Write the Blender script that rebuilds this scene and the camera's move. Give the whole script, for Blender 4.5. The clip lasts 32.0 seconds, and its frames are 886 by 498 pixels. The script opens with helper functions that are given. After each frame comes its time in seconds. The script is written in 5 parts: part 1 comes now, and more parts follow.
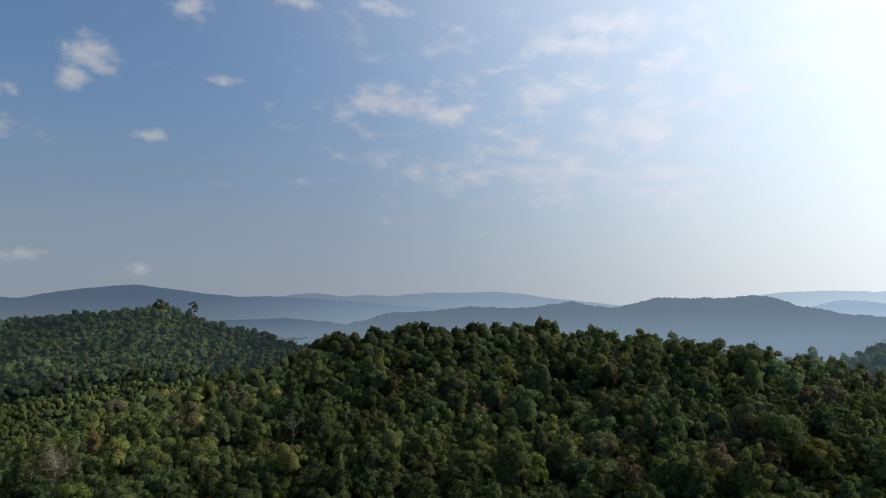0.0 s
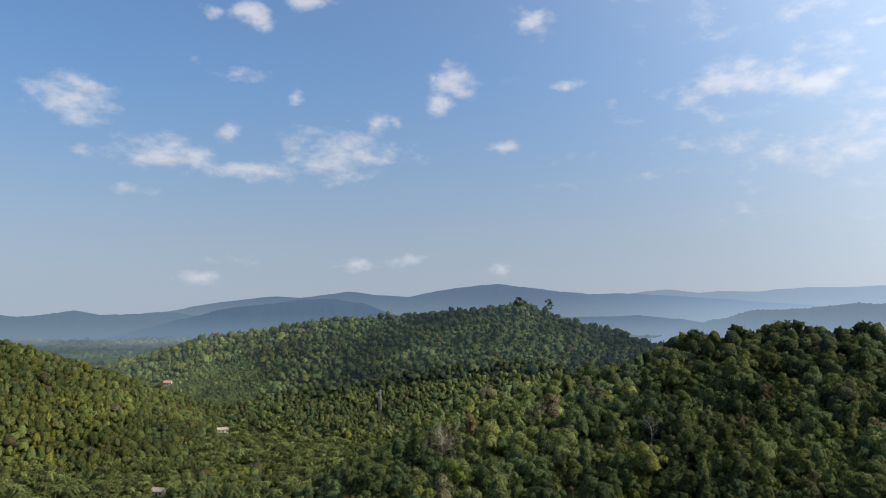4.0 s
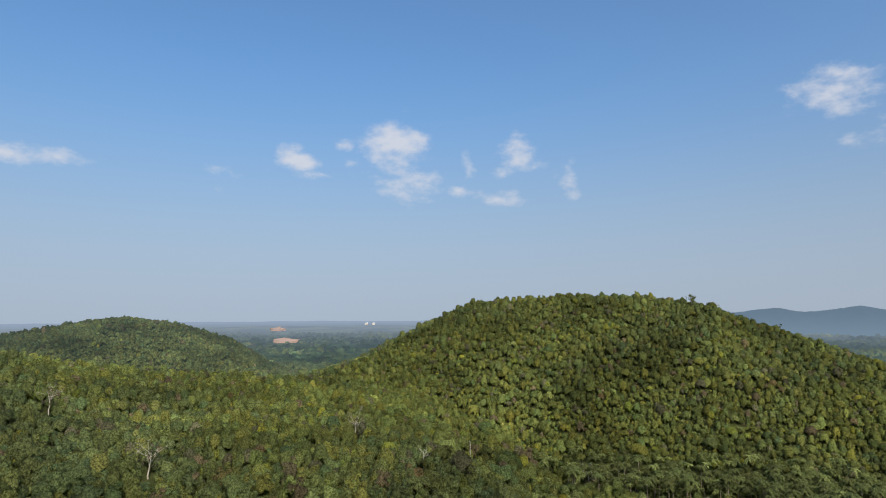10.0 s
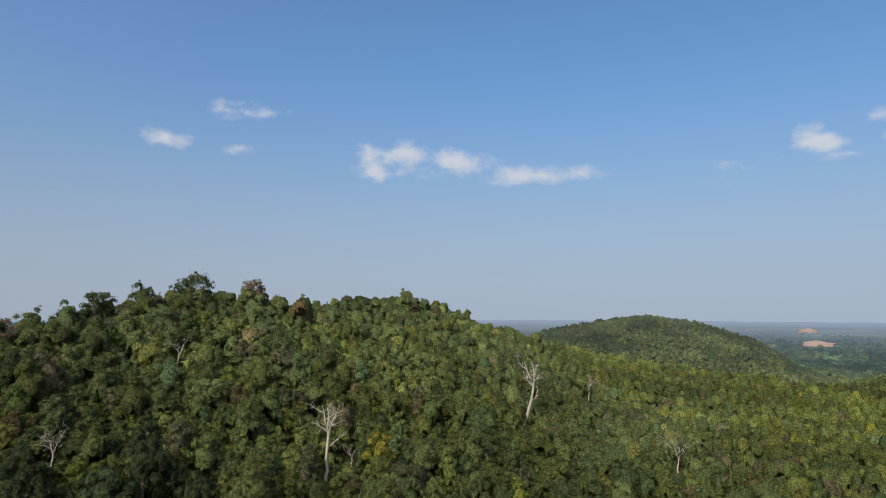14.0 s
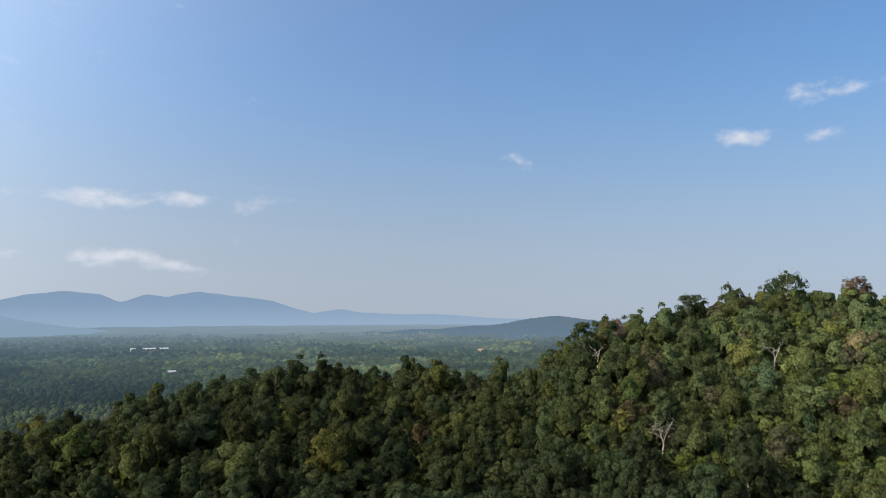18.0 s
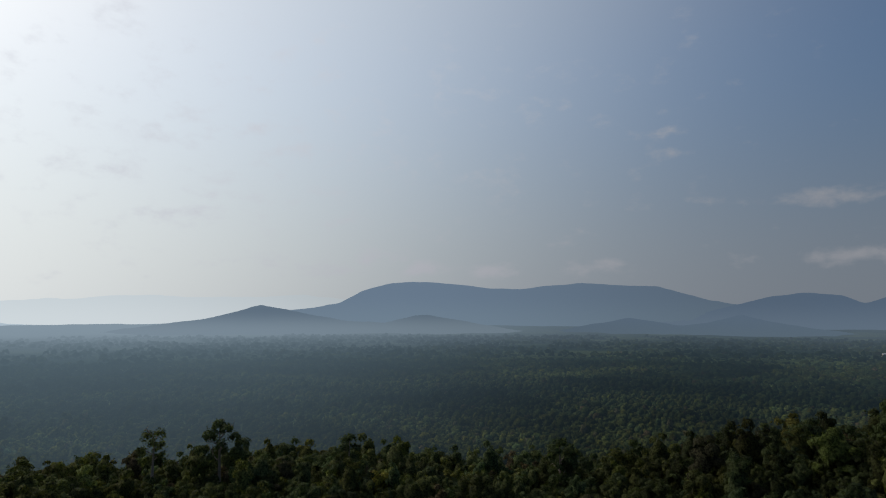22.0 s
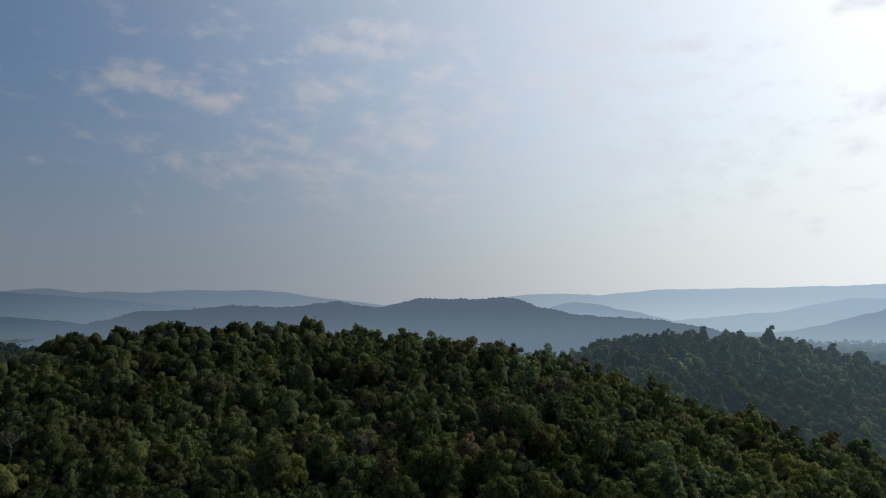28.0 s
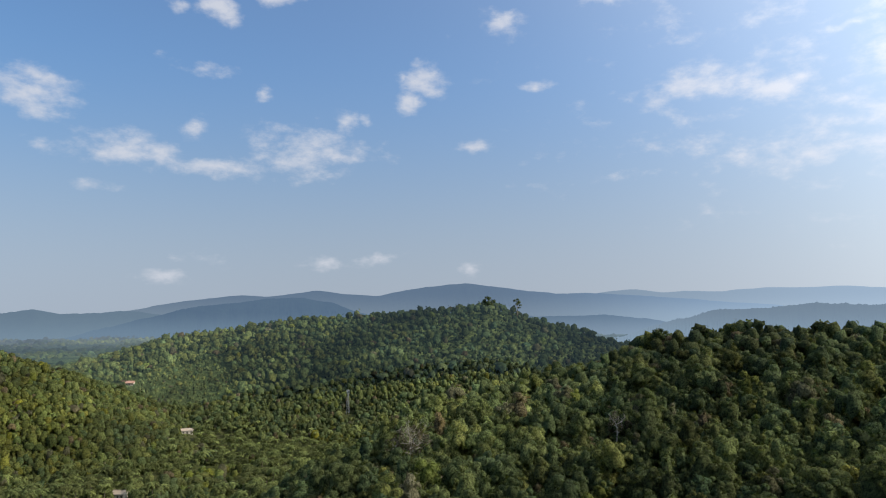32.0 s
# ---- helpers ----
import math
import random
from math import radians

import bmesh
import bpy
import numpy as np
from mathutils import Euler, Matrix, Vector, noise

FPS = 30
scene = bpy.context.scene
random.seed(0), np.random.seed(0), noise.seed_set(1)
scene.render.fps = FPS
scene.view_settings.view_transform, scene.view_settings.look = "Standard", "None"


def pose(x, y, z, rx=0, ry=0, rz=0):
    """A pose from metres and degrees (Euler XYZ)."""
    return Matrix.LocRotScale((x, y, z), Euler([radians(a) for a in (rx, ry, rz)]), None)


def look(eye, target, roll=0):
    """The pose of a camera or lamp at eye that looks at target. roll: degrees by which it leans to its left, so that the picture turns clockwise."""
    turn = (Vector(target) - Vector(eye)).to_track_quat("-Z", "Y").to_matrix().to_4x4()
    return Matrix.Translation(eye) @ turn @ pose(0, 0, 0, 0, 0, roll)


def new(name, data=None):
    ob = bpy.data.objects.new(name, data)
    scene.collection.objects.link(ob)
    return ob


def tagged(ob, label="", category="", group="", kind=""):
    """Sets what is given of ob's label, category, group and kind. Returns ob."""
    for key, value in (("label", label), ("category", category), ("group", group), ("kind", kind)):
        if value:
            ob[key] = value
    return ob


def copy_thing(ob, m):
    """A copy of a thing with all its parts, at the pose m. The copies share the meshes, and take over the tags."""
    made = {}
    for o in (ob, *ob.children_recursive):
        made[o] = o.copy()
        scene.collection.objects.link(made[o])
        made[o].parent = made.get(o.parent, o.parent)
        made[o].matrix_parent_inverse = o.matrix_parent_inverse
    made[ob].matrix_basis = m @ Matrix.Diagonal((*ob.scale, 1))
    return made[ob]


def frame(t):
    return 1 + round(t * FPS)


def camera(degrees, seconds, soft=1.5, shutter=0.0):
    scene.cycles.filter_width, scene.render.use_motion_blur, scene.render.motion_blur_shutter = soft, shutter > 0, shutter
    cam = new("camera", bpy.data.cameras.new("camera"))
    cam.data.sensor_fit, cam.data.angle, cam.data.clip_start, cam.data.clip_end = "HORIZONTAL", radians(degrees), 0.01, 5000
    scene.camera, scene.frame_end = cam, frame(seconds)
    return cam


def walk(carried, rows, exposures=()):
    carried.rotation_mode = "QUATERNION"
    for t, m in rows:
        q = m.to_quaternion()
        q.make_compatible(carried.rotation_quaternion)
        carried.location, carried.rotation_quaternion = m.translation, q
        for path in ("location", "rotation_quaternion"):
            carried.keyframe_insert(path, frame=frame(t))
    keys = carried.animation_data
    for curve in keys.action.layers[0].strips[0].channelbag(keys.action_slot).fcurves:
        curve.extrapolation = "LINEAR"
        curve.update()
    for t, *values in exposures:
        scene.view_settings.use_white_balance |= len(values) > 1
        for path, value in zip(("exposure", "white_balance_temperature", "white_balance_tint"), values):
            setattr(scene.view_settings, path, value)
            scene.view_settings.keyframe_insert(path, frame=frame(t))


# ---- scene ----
# Seconds, heading (degrees to the left of north), tilt up, lean to the right.
EYE = 115.0
cam = camera(67.9, 32.0, 1.1)
ROWS = [
    (0.0, 0.00, 5.56, 0.33), (0.5, 3.88, 5.61, 0.32), (1.0, 7.64, 5.65, 0.30),
    (1.5, 11.41, 5.65, 0.25), (2.0, 15.14, 5.62, 0.21), (2.5, 18.80, 5.56, 0.19),
    (3.0, 22.45, 5.52, 0.18), (3.5, 26.12, 5.49, 0.18), (5.5, 41.69, 5.28, 0.07),
    (6.0, 46.01, 5.26, 0.05), (6.5, 50.27, 5.25, 0.04), (7.0, 56.10, 5.26, 0.06),
    (7.5, 62.29, 5.26, 0.12), (8.0, 68.23, 5.26, 0.19), (8.5, 73.98, 5.24, 0.24),
    (9.0, 79.86, 5.23, 0.23), (9.5, 85.52, 5.23, 0.21), (10.0, 91.27, 5.23, 0.18),
    (10.5, 97.10, 5.24, 0.13), (11.0, 102.92, 5.23, 0.08), (11.5, 108.34, 5.22, 0.03),
    (12.0, 113.41, 5.22, -0.01), (12.5, 118.59, 5.21, -0.05), (13.0, 123.78, 5.20, -0.09),
    (13.5, 128.97, 5.20, -0.13), (15.5, 150.38, 5.20, 0.19), (16.0, 156.62, 5.24, 0.20),
    (16.5, 162.92, 5.28, 0.21), (17.0, 169.38, 5.32, 0.18), (17.5, 175.70, 5.33, 0.14),
    (18.0, 182.24, 5.32, 0.09), (18.5, 188.79, 5.31, 0.01), (19.0, 195.60, 5.31, -0.08),
    (19.5, 202.46, 5.32, -0.13), (20.0, 209.40, 5.35, -0.13), (20.5, 216.64, 5.38, -0.13),
    (21.0, 224.71, 5.41, -0.16), (21.5, 232.83, 5.43, -0.16), (22.0, 240.89, 5.44, -0.11),
    (22.5, 249.12, 5.45, -0.06), (23.0, 257.32, 5.47, -0.05), (23.5, 266.23, 5.50, -0.02),
    (24.0, 275.34, 5.53, 0.03), (24.5, 284.63, 5.53, 0.07), (25.0, 294.06, 5.49, 0.06),
    (25.5, 303.31, 5.42, 0.01), (26.0, 312.54, 5.37, -0.02), (26.5, 321.90, 5.34, -0.03),
    (28.5, 343.58, 5.46, 0.08), (29.0, 347.37, 5.45, 0.07), (29.5, 353.35, 5.44, 0.04),
    (30.0, 359.76, 5.43, 0.03), (30.5, 366.27, 5.40, 0.03), (31.0, 373.18, 5.38, 0.04),
    (31.5, 379.99, 5.37, 0.09), (32.0, 387.10, 5.37, 0.12),
]
EXPOSURES = [(0.0, -0.18), (2.0, 0.18), (3.0, 0.28), (6.0, 0.57), (7.0, 0.6), (9.0, 0.45), (13.0, 0.25), (16.0, 0.4), (18.0, 0.5), (19.0, 0.35), (20.0, 0.05), (21.0, -0.4), (22.0, -0.95), (23.0, -0.93), (24.5, -0.82), (26.0, -0.8), (28.5, -0.68), (30.0, -0.15), (31.0, 0.12), (32.0, 0.38)]
walk(cam, [(t, pose(0, 0, EYE, 90 + tilt, lean, yaw)) for t, yaw, tilt, lean in ROWS], EXPOSURES)

# ---------------------------------------------------------------- sun and sky
SUN_AZ, SUN_EL = 290.0, 40.0


def bearing(az):
    """Unit vector in the plan; az in degrees to the left of north (+y)."""
    return Vector((-math.sin(radians(az)), math.cos(radians(az)), 0))


sun = new("sun", bpy.data.lights.new("sun", "SUN"))
sun.data.energy, sun.data.angle, sun.data.color = 2.9, radians(0.6), (1.0, 0.9, 0.74)
sun.matrix_world = look(bearing(SUN_AZ) * 900 * math.cos(radians(SUN_EL)) + Vector((0, 0, 900 * math.sin(radians(SUN_EL)))), (0, 0, 0))

# Clouds: bearing, height angle, half width, half height (degrees), thickness.
CLOUDS_NORTH_HIGH_FAR = [
    (28.6, 20.1, 1.6, 1.0, 0.9), (30.4, 18.0, 0.8, 0.5, 0.8), (33.7, 16.2, 0.5, 0.5, 0.8), (31.0, 19.9, 0.6, 0.4, 0.6),
    (19.2, 19.3, 1.1, 0.5, 0.7), (24.2, 14.0, 1.4, 0.5, 0.6), (21.8, 24.2, 1.7, 0.8, 0.9), (12.9, 25.4, 1.6, 0.7, 1),
    (5.2, 25.7, 2.0, 0.7, 1), (4.2, 18.1, 6.3, 1.2, 1), (-0.9, 16.9, 3.3, 1.0, 0.9), (-8.9, 18.6, 5.4, 1.0, 0.9),
]
CLOUDS_NORTH_HIGH = [
    (-11.5, 22.0, 5.9, 1.1, 0.95), (-15.4, 23.6, 4.7, 1.2, 1), (-20.3, 20.6, 2.5, 0.6, 0.8), (-5.5, 20.8, 2.2, 0.5, 0.8),
    (-17.0, 15.9, 8.6, 1.2, 0.75), (0.2, 13.1, 7.7, 1.2, 0.8), (-7.3, 12.3, 8.6, 2.2, 0.7), (-17.7, 10.3, 8.9, 2.1, 0.55),
    (9.6, 11.1, 2.7, 0.4, 0.6), (-30.2, 18.5, 4.2, 1.6, 0.8), (32.9, 4.6, 1.3, 0.4, 0.6), (24.7, 3.6, 0.9, 0.5, 0.6),
]
CLOUDS_NORTH_WEST = [
    (59.5, 16.5, 2.6, 1.7, 1.1), (53.2, 12.8, 4.6, 1.2, 0.9), (46.7, 11.9, 4.6, 0.7, 0.85), (39.2, 13.4, 4.4, 1.9, 0.8),
    (36.0, 15.8, 1.6, 0.8, 0.9), (46.5, 24.0, 1.7, 0.9, 1), (50.0, 23.9, 1.1, 0.4, 0.8), (41.1, 25.6, 1.7, 0.7, 1),
    (48.0, 19.5, 1.8, 0.5, 0.8), (42.9, 18.2, 0.6, 0.5, 0.7), (29.2, 19.6, 1.8, 0.9, 1), (30.9, 18.0, 0.9, 0.7, 0.8),
    (48.2, 14.8, 1.1, 0.8, 0.5), (50.1, 2.7, 1.7, 0.4, 0.7), (46.2, 4.1, 2.2, 0.4, 0.6), (37.4, 4.2, 1.6, 0.6, 0.9),
    (33.3, 4.4, 2.1, 0.5, 0.7), (54.4, 9.5, 1.6, 0.4, 0.5),
]
CLOUDS_WEST = [
    (104.2, 12.6, 1.8, 0.9, 1.1), (102.3, 11.4, 1.6, 0.4, 0.9), (95.2, 13.9, 2.6, 2.2, 1.1), (93.7, 10.9, 2.3, 1.2, 0.7),
    (100.0, 14.1, 1.1, 0.5, 0.9), (99.0, 12.5, 1.0, 0.6, 0.7), (84.5, 13.3, 1.4, 1.3, 1), (88.9, 12.0, 0.6, 1.1, 0.7),
    (89.4, 10.1, 1.2, 0.4, 0.7), (86.0, 9.8, 1.9, 0.5, 0.6), (80.5, 10.4, 1.0, 1.3, 0.8), (109.7, 11.1, 1.4, 0.6, 0.6),
]
CLOUDS_SOUTH_WEST = [
    (153.0, 16.5, 1.2, 0.9, 0.9), (149.8, 16.1, 1.8, 0.6, 0.8), (157.1, 13.6, 1.7, 0.6, 0.8), (140.3, 12.3, 2.1, 1.3, 1.1),
    (137.7, 13.1, 2.1, 1.3, 1.2), (133.4, 12.5, 3.2, 1.1, 1.2), (125.7, 11.5, 4.4, 0.8, 1.1), (151.8, 13.0, 0.9, 0.3, 0.6),
]
CLOUDS_SOUTH = [
    (175.0, 12.9, 1.2, 0.5, 0.7), (-155.3, 8.9, 10.0, 0.6, 0.85), (-138.5, 12.9, 1.1, 0.3, 0.5), (-150.7, 4.3, 2.0, 0.5, 0.7),
    (-154.9, 3.8, 2.6, 0.7, 0.7), (-143.5, 4.3, 1.2, 0.4, 0.6), (-133.9, 3.9, 1.2, 0.4, 0.6), (-137.2, 14.5, 2.6, 0.4, 0.4),
]
CLOUDS_SOUTH_EAST = [
    (-113.2, 4.5, 1.9, 0.9, 1.35), (-110.3, 3.5, 3.0, 0.6, 1.25), (-117.4, 3.7, 2.8, 0.7, 1.25), (-123.7, 3.6, 2.2, 0.7, 1.25),
    (-130.6, 3.7, 5.1, 0.6, 0.7), (-96.1, 8.1, 2.7, 0.4, 0.7), (-99.5, 9.4, 3.3, 0.7, 0.6), (-73.3, 12.3, 1.2, 0.7, 1),
    (-78.8, 10.0, 1.3, 0.6, 1), (-82.0, 8.8, 1.1, 0.5, 0.9),
]
CLOUDS_EAST = [
    (-17.9, 20.2, 2.5, 0.4, 1), (-17.1, 15.4, 5.0, 1.2, 1), (-21.7, 19.5, 1.1, 0.4, 0.9), (-33.3, 22.8, 6.3, 2.0, 0.9),
    (-40.2, 21.3, 3.3, 1.0, 0.9), (-32.4, 19.2, 7.8, 2.3, 0.8), (-53.6, 22.0, 2.1, 1.0, 1), (-41.0, 18.4, 2.7, 0.7, 0.9),
    (-55.2, 15.0, 2.7, 1.2, 0.95), (-52.0, 14.1, 1.8, 0.8, 0.9), (-65.1, 10.9, 1.7, 0.6, 0.9), (-73.3, 12.2, 1.1, 0.7, 0.8),
    (-79.1, 10.1, 1.6, 0.5, 0.8), (-30.3, 11.3, 2.8, 0.7, 0.8), (-18.5, 11.2, 6.3, 2.0, 0.6), (-36.4, 13.0, 6.3, 1.6, 0.6),
]
CLOUDS_VEIL = [(-28.0, 18.5, 15, 5, 0.5), (-14.0, 13.0, 14, 4, 0.42), (-40.0, 12.0, 14, 4, 0.4), (-5.0, 19.0, 12, 4, 0.35), (-100.0, 14.0, 16, 5, 0.2)]
CLOUDS = CLOUDS_VEIL + CLOUDS_NORTH_HIGH_FAR + CLOUDS_NORTH_HIGH + CLOUDS_NORTH_WEST + CLOUDS_WEST + CLOUDS_SOUTH_WEST + CLOUDS_SOUTH + CLOUDS_SOUTH_EAST + CLOUDS_EAST

class Nodes:
    """Short hand for node trees."""

    def __init__(self, tree):
        self.tree = tree
        tree.nodes.clear()

    def add(self, kind, inputs=None, **props):
        n = self.tree.nodes.new(kind)
        for key, value in props.items():
            setattr(n, key, value)
        for key, value in (inputs or {}).items():
            if isinstance(value, bpy.types.NodeSocket):
                self.tree.links.new(value, n.inputs[key])
            else:
                n.inputs[key].default_value = value
        return n

    def math(self, op, a, b=0.0, c=0.0, clamp=False):
        return self.add("ShaderNodeMath", {0: a, 1: b, 2: c}, operation=op, use_clamp=clamp).outputs[0]

    def mix(self, f, a, b, blend="MIX"):
        n = self.add("ShaderNodeMix", {0: f, 6: a, 7: b}, data_type="RGBA", blend_type=blend)
        return n.outputs[2]

    def noise(self, vector, scale, detail=4.0, rough=0.55, out="Fac"):
        return self.add("ShaderNodeTexNoise", {"Vector": vector, "Scale": scale, "Detail": detail, "Roughness": rough}).outputs[out]

    def ramp(self, x, a, b, lo=0.0, hi=1.0):
        return self.add("ShaderNodeMapRange", {0: x, 1: a, 2: b, 3: lo, 4: hi}, interpolation_type="SMOOTHSTEP").outputs[0]


def make_world():
    world = bpy.data.worlds.new("sky")
    scene.world = world
    world.use_nodes = True
    n = Nodes(world.node_tree)
    way = n.add("ShaderNodeTexCoord").outputs["Generated"]
    x, y, z = n.add("ShaderNodeSeparateXYZ", {0: way}).outputs
    # the lowest sky is evened out by thick humid air
    lifted = n.math("SQRT", n.math("MULTIPLY_ADD", z, z, 0.022))
    up = n.add("ShaderNodeCombineXYZ", {0: x, 1: y, 2: lifted}).outputs[0]
    up = n.add("ShaderNodeVectorMath", {0: up}, operation="NORMALIZE").outputs[0]
    sky = n.add("ShaderNodeTexSky", {0: up}, sky_type="NISHITA", sun_disc=False, sun_elevation=radians(SUN_EL), sun_rotation=radians(360 - SUN_AZ),
                altitude=0, air_density=1.15, dust_density=1.3, ozone_density=2.5)
    az = n.math("DEGREES", n.math("ARCTAN2", n.math("MULTIPLY", x, -1.0), y))
    el = n.math("DEGREES", n.math("ARCSINE", z))
    warp = n.add("ShaderNodeTexNoise", {"Vector": way, "Scale": 14.0, "Detail": 4.0}).outputs["Color"]
    at = n.add("ShaderNodeCombineXYZ", {0: az, 1: el, 2: 0.0}).outputs[0]
    off = n.add("ShaderNodeVectorMath", {0: warp, 1: (-0.5, -0.5, -0.5)}, operation="ADD").outputs[0]
    off = n.add("ShaderNodeVectorMath", {0: off, 1: (5.0, 2.0, 0.0)}, operation="MULTIPLY").outputs[0]
    at = n.add("ShaderNodeVectorMath", {0: at, 1: off}, operation="ADD").outputs[0]
    at = n.add("ShaderNodeVectorMath", {0: at, 1: (1, 1, 0)}, operation="MULTIPLY").outputs[0]
    cover = None
    for a, e, w, h, thick in CLOUDS:
        d = n.add("ShaderNodeVectorMath", {0: at, 1: (a, e, 0)}, operation="SUBTRACT").outputs[0]
        d = n.add("ShaderNodeVectorMath", {0: d, 1: (1.0 / w, 0.98 / h, 0)}, operation="MULTIPLY").outputs[0]
        d = n.add("ShaderNodeVectorMath", {0: d}, operation="LENGTH").outputs["Value"]
        d = n.math("MULTIPLY_ADD", d, -thick * 0.75, thick)
        cover = d if cover is None else n.math("MAXIMUM", cover, d)
    flat = n.add("ShaderNodeVectorMath", {0: way, 1: (1, 1, 1.9)}, operation="MULTIPLY").outputs[0]
    puff = n.noise(flat, 19.0, 9.0, 0.6)
    cover = n.math("MULTIPLY_ADD", n.math("SUBTRACT", puff, 0.5), 3.0, cover)
    cover = n.math("MULTIPLY", n.ramp(cover, 0.0, 1.25), 0.86)
    # humid air near the skyline: duller and greyer, deeper blue above; a wide bright haze round the sun
    to_sun = bearing(SUN_AZ) * math.cos(radians(SUN_EL)) + Vector((0, 0, math.sin(radians(SUN_EL))))
    near_sun = n.add("ShaderNodeVectorMath", {0: way, 1: tuple(to_sun)}, operation="DOT_PRODUCT").outputs["Value"]
    halo = n.math("POWER", n.ramp(near_sun, -0.2, 1.0), 3.2)
    wide = n.ramp(near_sun, -0.95, 0.5, 0.0, 0.5)
    blue = n.add("ShaderNodeHueSaturation", {"Hue": 0.502, "Saturation": 1.26, "Value": 1.14, "Color": sky.outputs[0]}).outputs[0]
    bw = n.add("ShaderNodeRGBToBW", {0: sky.outputs[0]}).outputs[0]
    grey = n.add("ShaderNodeCombineXYZ", {0: n.math("MULTIPLY", bw, 0.705), 1: n.math("MULTIPLY", bw, 0.75), 2: n.math("MULTIPLY", bw, 0.875)}).outputs[0]
    low = n.ramp(z, -0.04, 0.38, 1.0, 0.0)
    away = n.ramp(near_sun, -0.95, -0.3, 0.77, 1.0)
    grey = n.add("ShaderNodeVectorMath", {0: grey, "Scale": away}, operation="SCALE").outputs[0]
    col = n.mix(n.math("MULTIPLY", low, 0.8), blue, grey)
    col = n.mix(wide, col, (1.15, 1.0, 0.85, 1.0), "ADD")
    col = n.mix(halo, col, (8.5, 8.4, 7.0, 1.0), "ADD")
    # against the sun's glare thick clouds turn grey
    lit = n.math("ADD", n.math("MULTIPLY_ADD", halo, 9.5, 5.2), n.math("MULTIPLY", n.math("MULTIPLY", halo, halo), -2.3))
    col = n.mix(cover, col, n.add("ShaderNodeCombineXYZ", {0: lit, 1: n.math("MULTIPLY", lit, 1.03), 2: n.math("MULTIPLY", lit, 1.13)}).outputs[0])
    bg = n.add("ShaderNodeBackground", {"Color": col, "Strength": 0.1})
    out = n.add("ShaderNodeOutputWorld", {0: bg.outputs[0]})


make_world()


# ---------------------------------------------------------------- materials
def material(name):
    m = bpy.data.materials.new(name)
    m.use_nodes = True
    n = Nodes(m.node_tree)
    out = n.add("ShaderNodeOutputMaterial")
    return m, n, out


def rounded(n, normal, share):
    """Leaves on a crown face outward from its middle on the whole: blends the normal with that direction."""
    swell = n.add("ShaderNodeAttribute", attribute_name="swell").outputs["Vector"]
    swell = n.add("ShaderNodeVectorTransform", {0: swell}, vector_type="NORMAL", convert_from="OBJECT", convert_to="WORLD").outputs[0]
    both = n.add("ShaderNodeMix", {0: share, 4: normal, 5: swell}, data_type="VECTOR").outputs[1]
    return n.add("ShaderNodeVectorMath", {0: both}, operation="NORMALIZE").outputs[0]


def foliage_material(name, per_object=False):
    """Leaves: the tint's alpha tells the solid heart of a crown (1) from its outer sprays (0), which are broken up into leaves."""
    m, n, out = material(name)
    attr = n.add("ShaderNodeAttribute", attribute_name="tint")
    tint = attr.outputs["Color"]
    geo = n.add("ShaderNodeNewGeometry")
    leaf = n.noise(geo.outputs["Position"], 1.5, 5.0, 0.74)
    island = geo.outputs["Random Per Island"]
    # random leaf tone, its contrast widened to paint lit tufts and dark gaps
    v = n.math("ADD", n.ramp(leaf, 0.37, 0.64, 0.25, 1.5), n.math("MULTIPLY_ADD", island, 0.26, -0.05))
    if per_object:
        r = n.add("ShaderNodeObjectInfo").outputs["Random"]
        hue = n.add("ShaderNodeHueSaturation", {"Hue": n.math("MULTIPLY_ADD", r, 0.03, 0.483), "Saturation": 1.0, "Value": n.math("MULTIPLY_ADD", r, 0.45, 0.68), "Color": tint})
        tint = hue.outputs[0]
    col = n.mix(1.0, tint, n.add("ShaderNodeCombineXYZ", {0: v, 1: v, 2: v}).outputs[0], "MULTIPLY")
    bump = n.add("ShaderNodeBump", {"Strength": 1.0, "Distance": 0.7, "Height": leaf})
    facing = rounded(n, bump.outputs[0], 0.42)
    p = n.add("ShaderNodeBsdfPrincipled", {"Base Color": col, "Roughness": 0.8, "Specular IOR Level": 0.06, "Normal": facing})
    tr = n.add("ShaderNodeBsdfTranslucent", {"Color": n.mix(1.0, col, (1.1, 1.15, 0.55, 1), "MULTIPLY")})
    mix = n.add("ShaderNodeMixShader", {0: 0.38, 1: p.outputs[0], 2: tr.outputs[0]})
    gaps = n.noise(geo.outputs["Position"], 2.2, 3.0, 0.65)
    solid = n.math("GREATER_THAN", gaps, n.math("MULTIPLY_ADD", attr.outputs["Alpha"], -0.06, 0.5))
    clear = n.add("ShaderNodeBsdfTransparent")
    leafy = n.add("ShaderNodeMixShader", {0: solid, 1: clear.outputs[0], 2: mix.outputs[0]})
    n.tree.links.new(leafy.outputs[0], out.inputs[0])
    return m


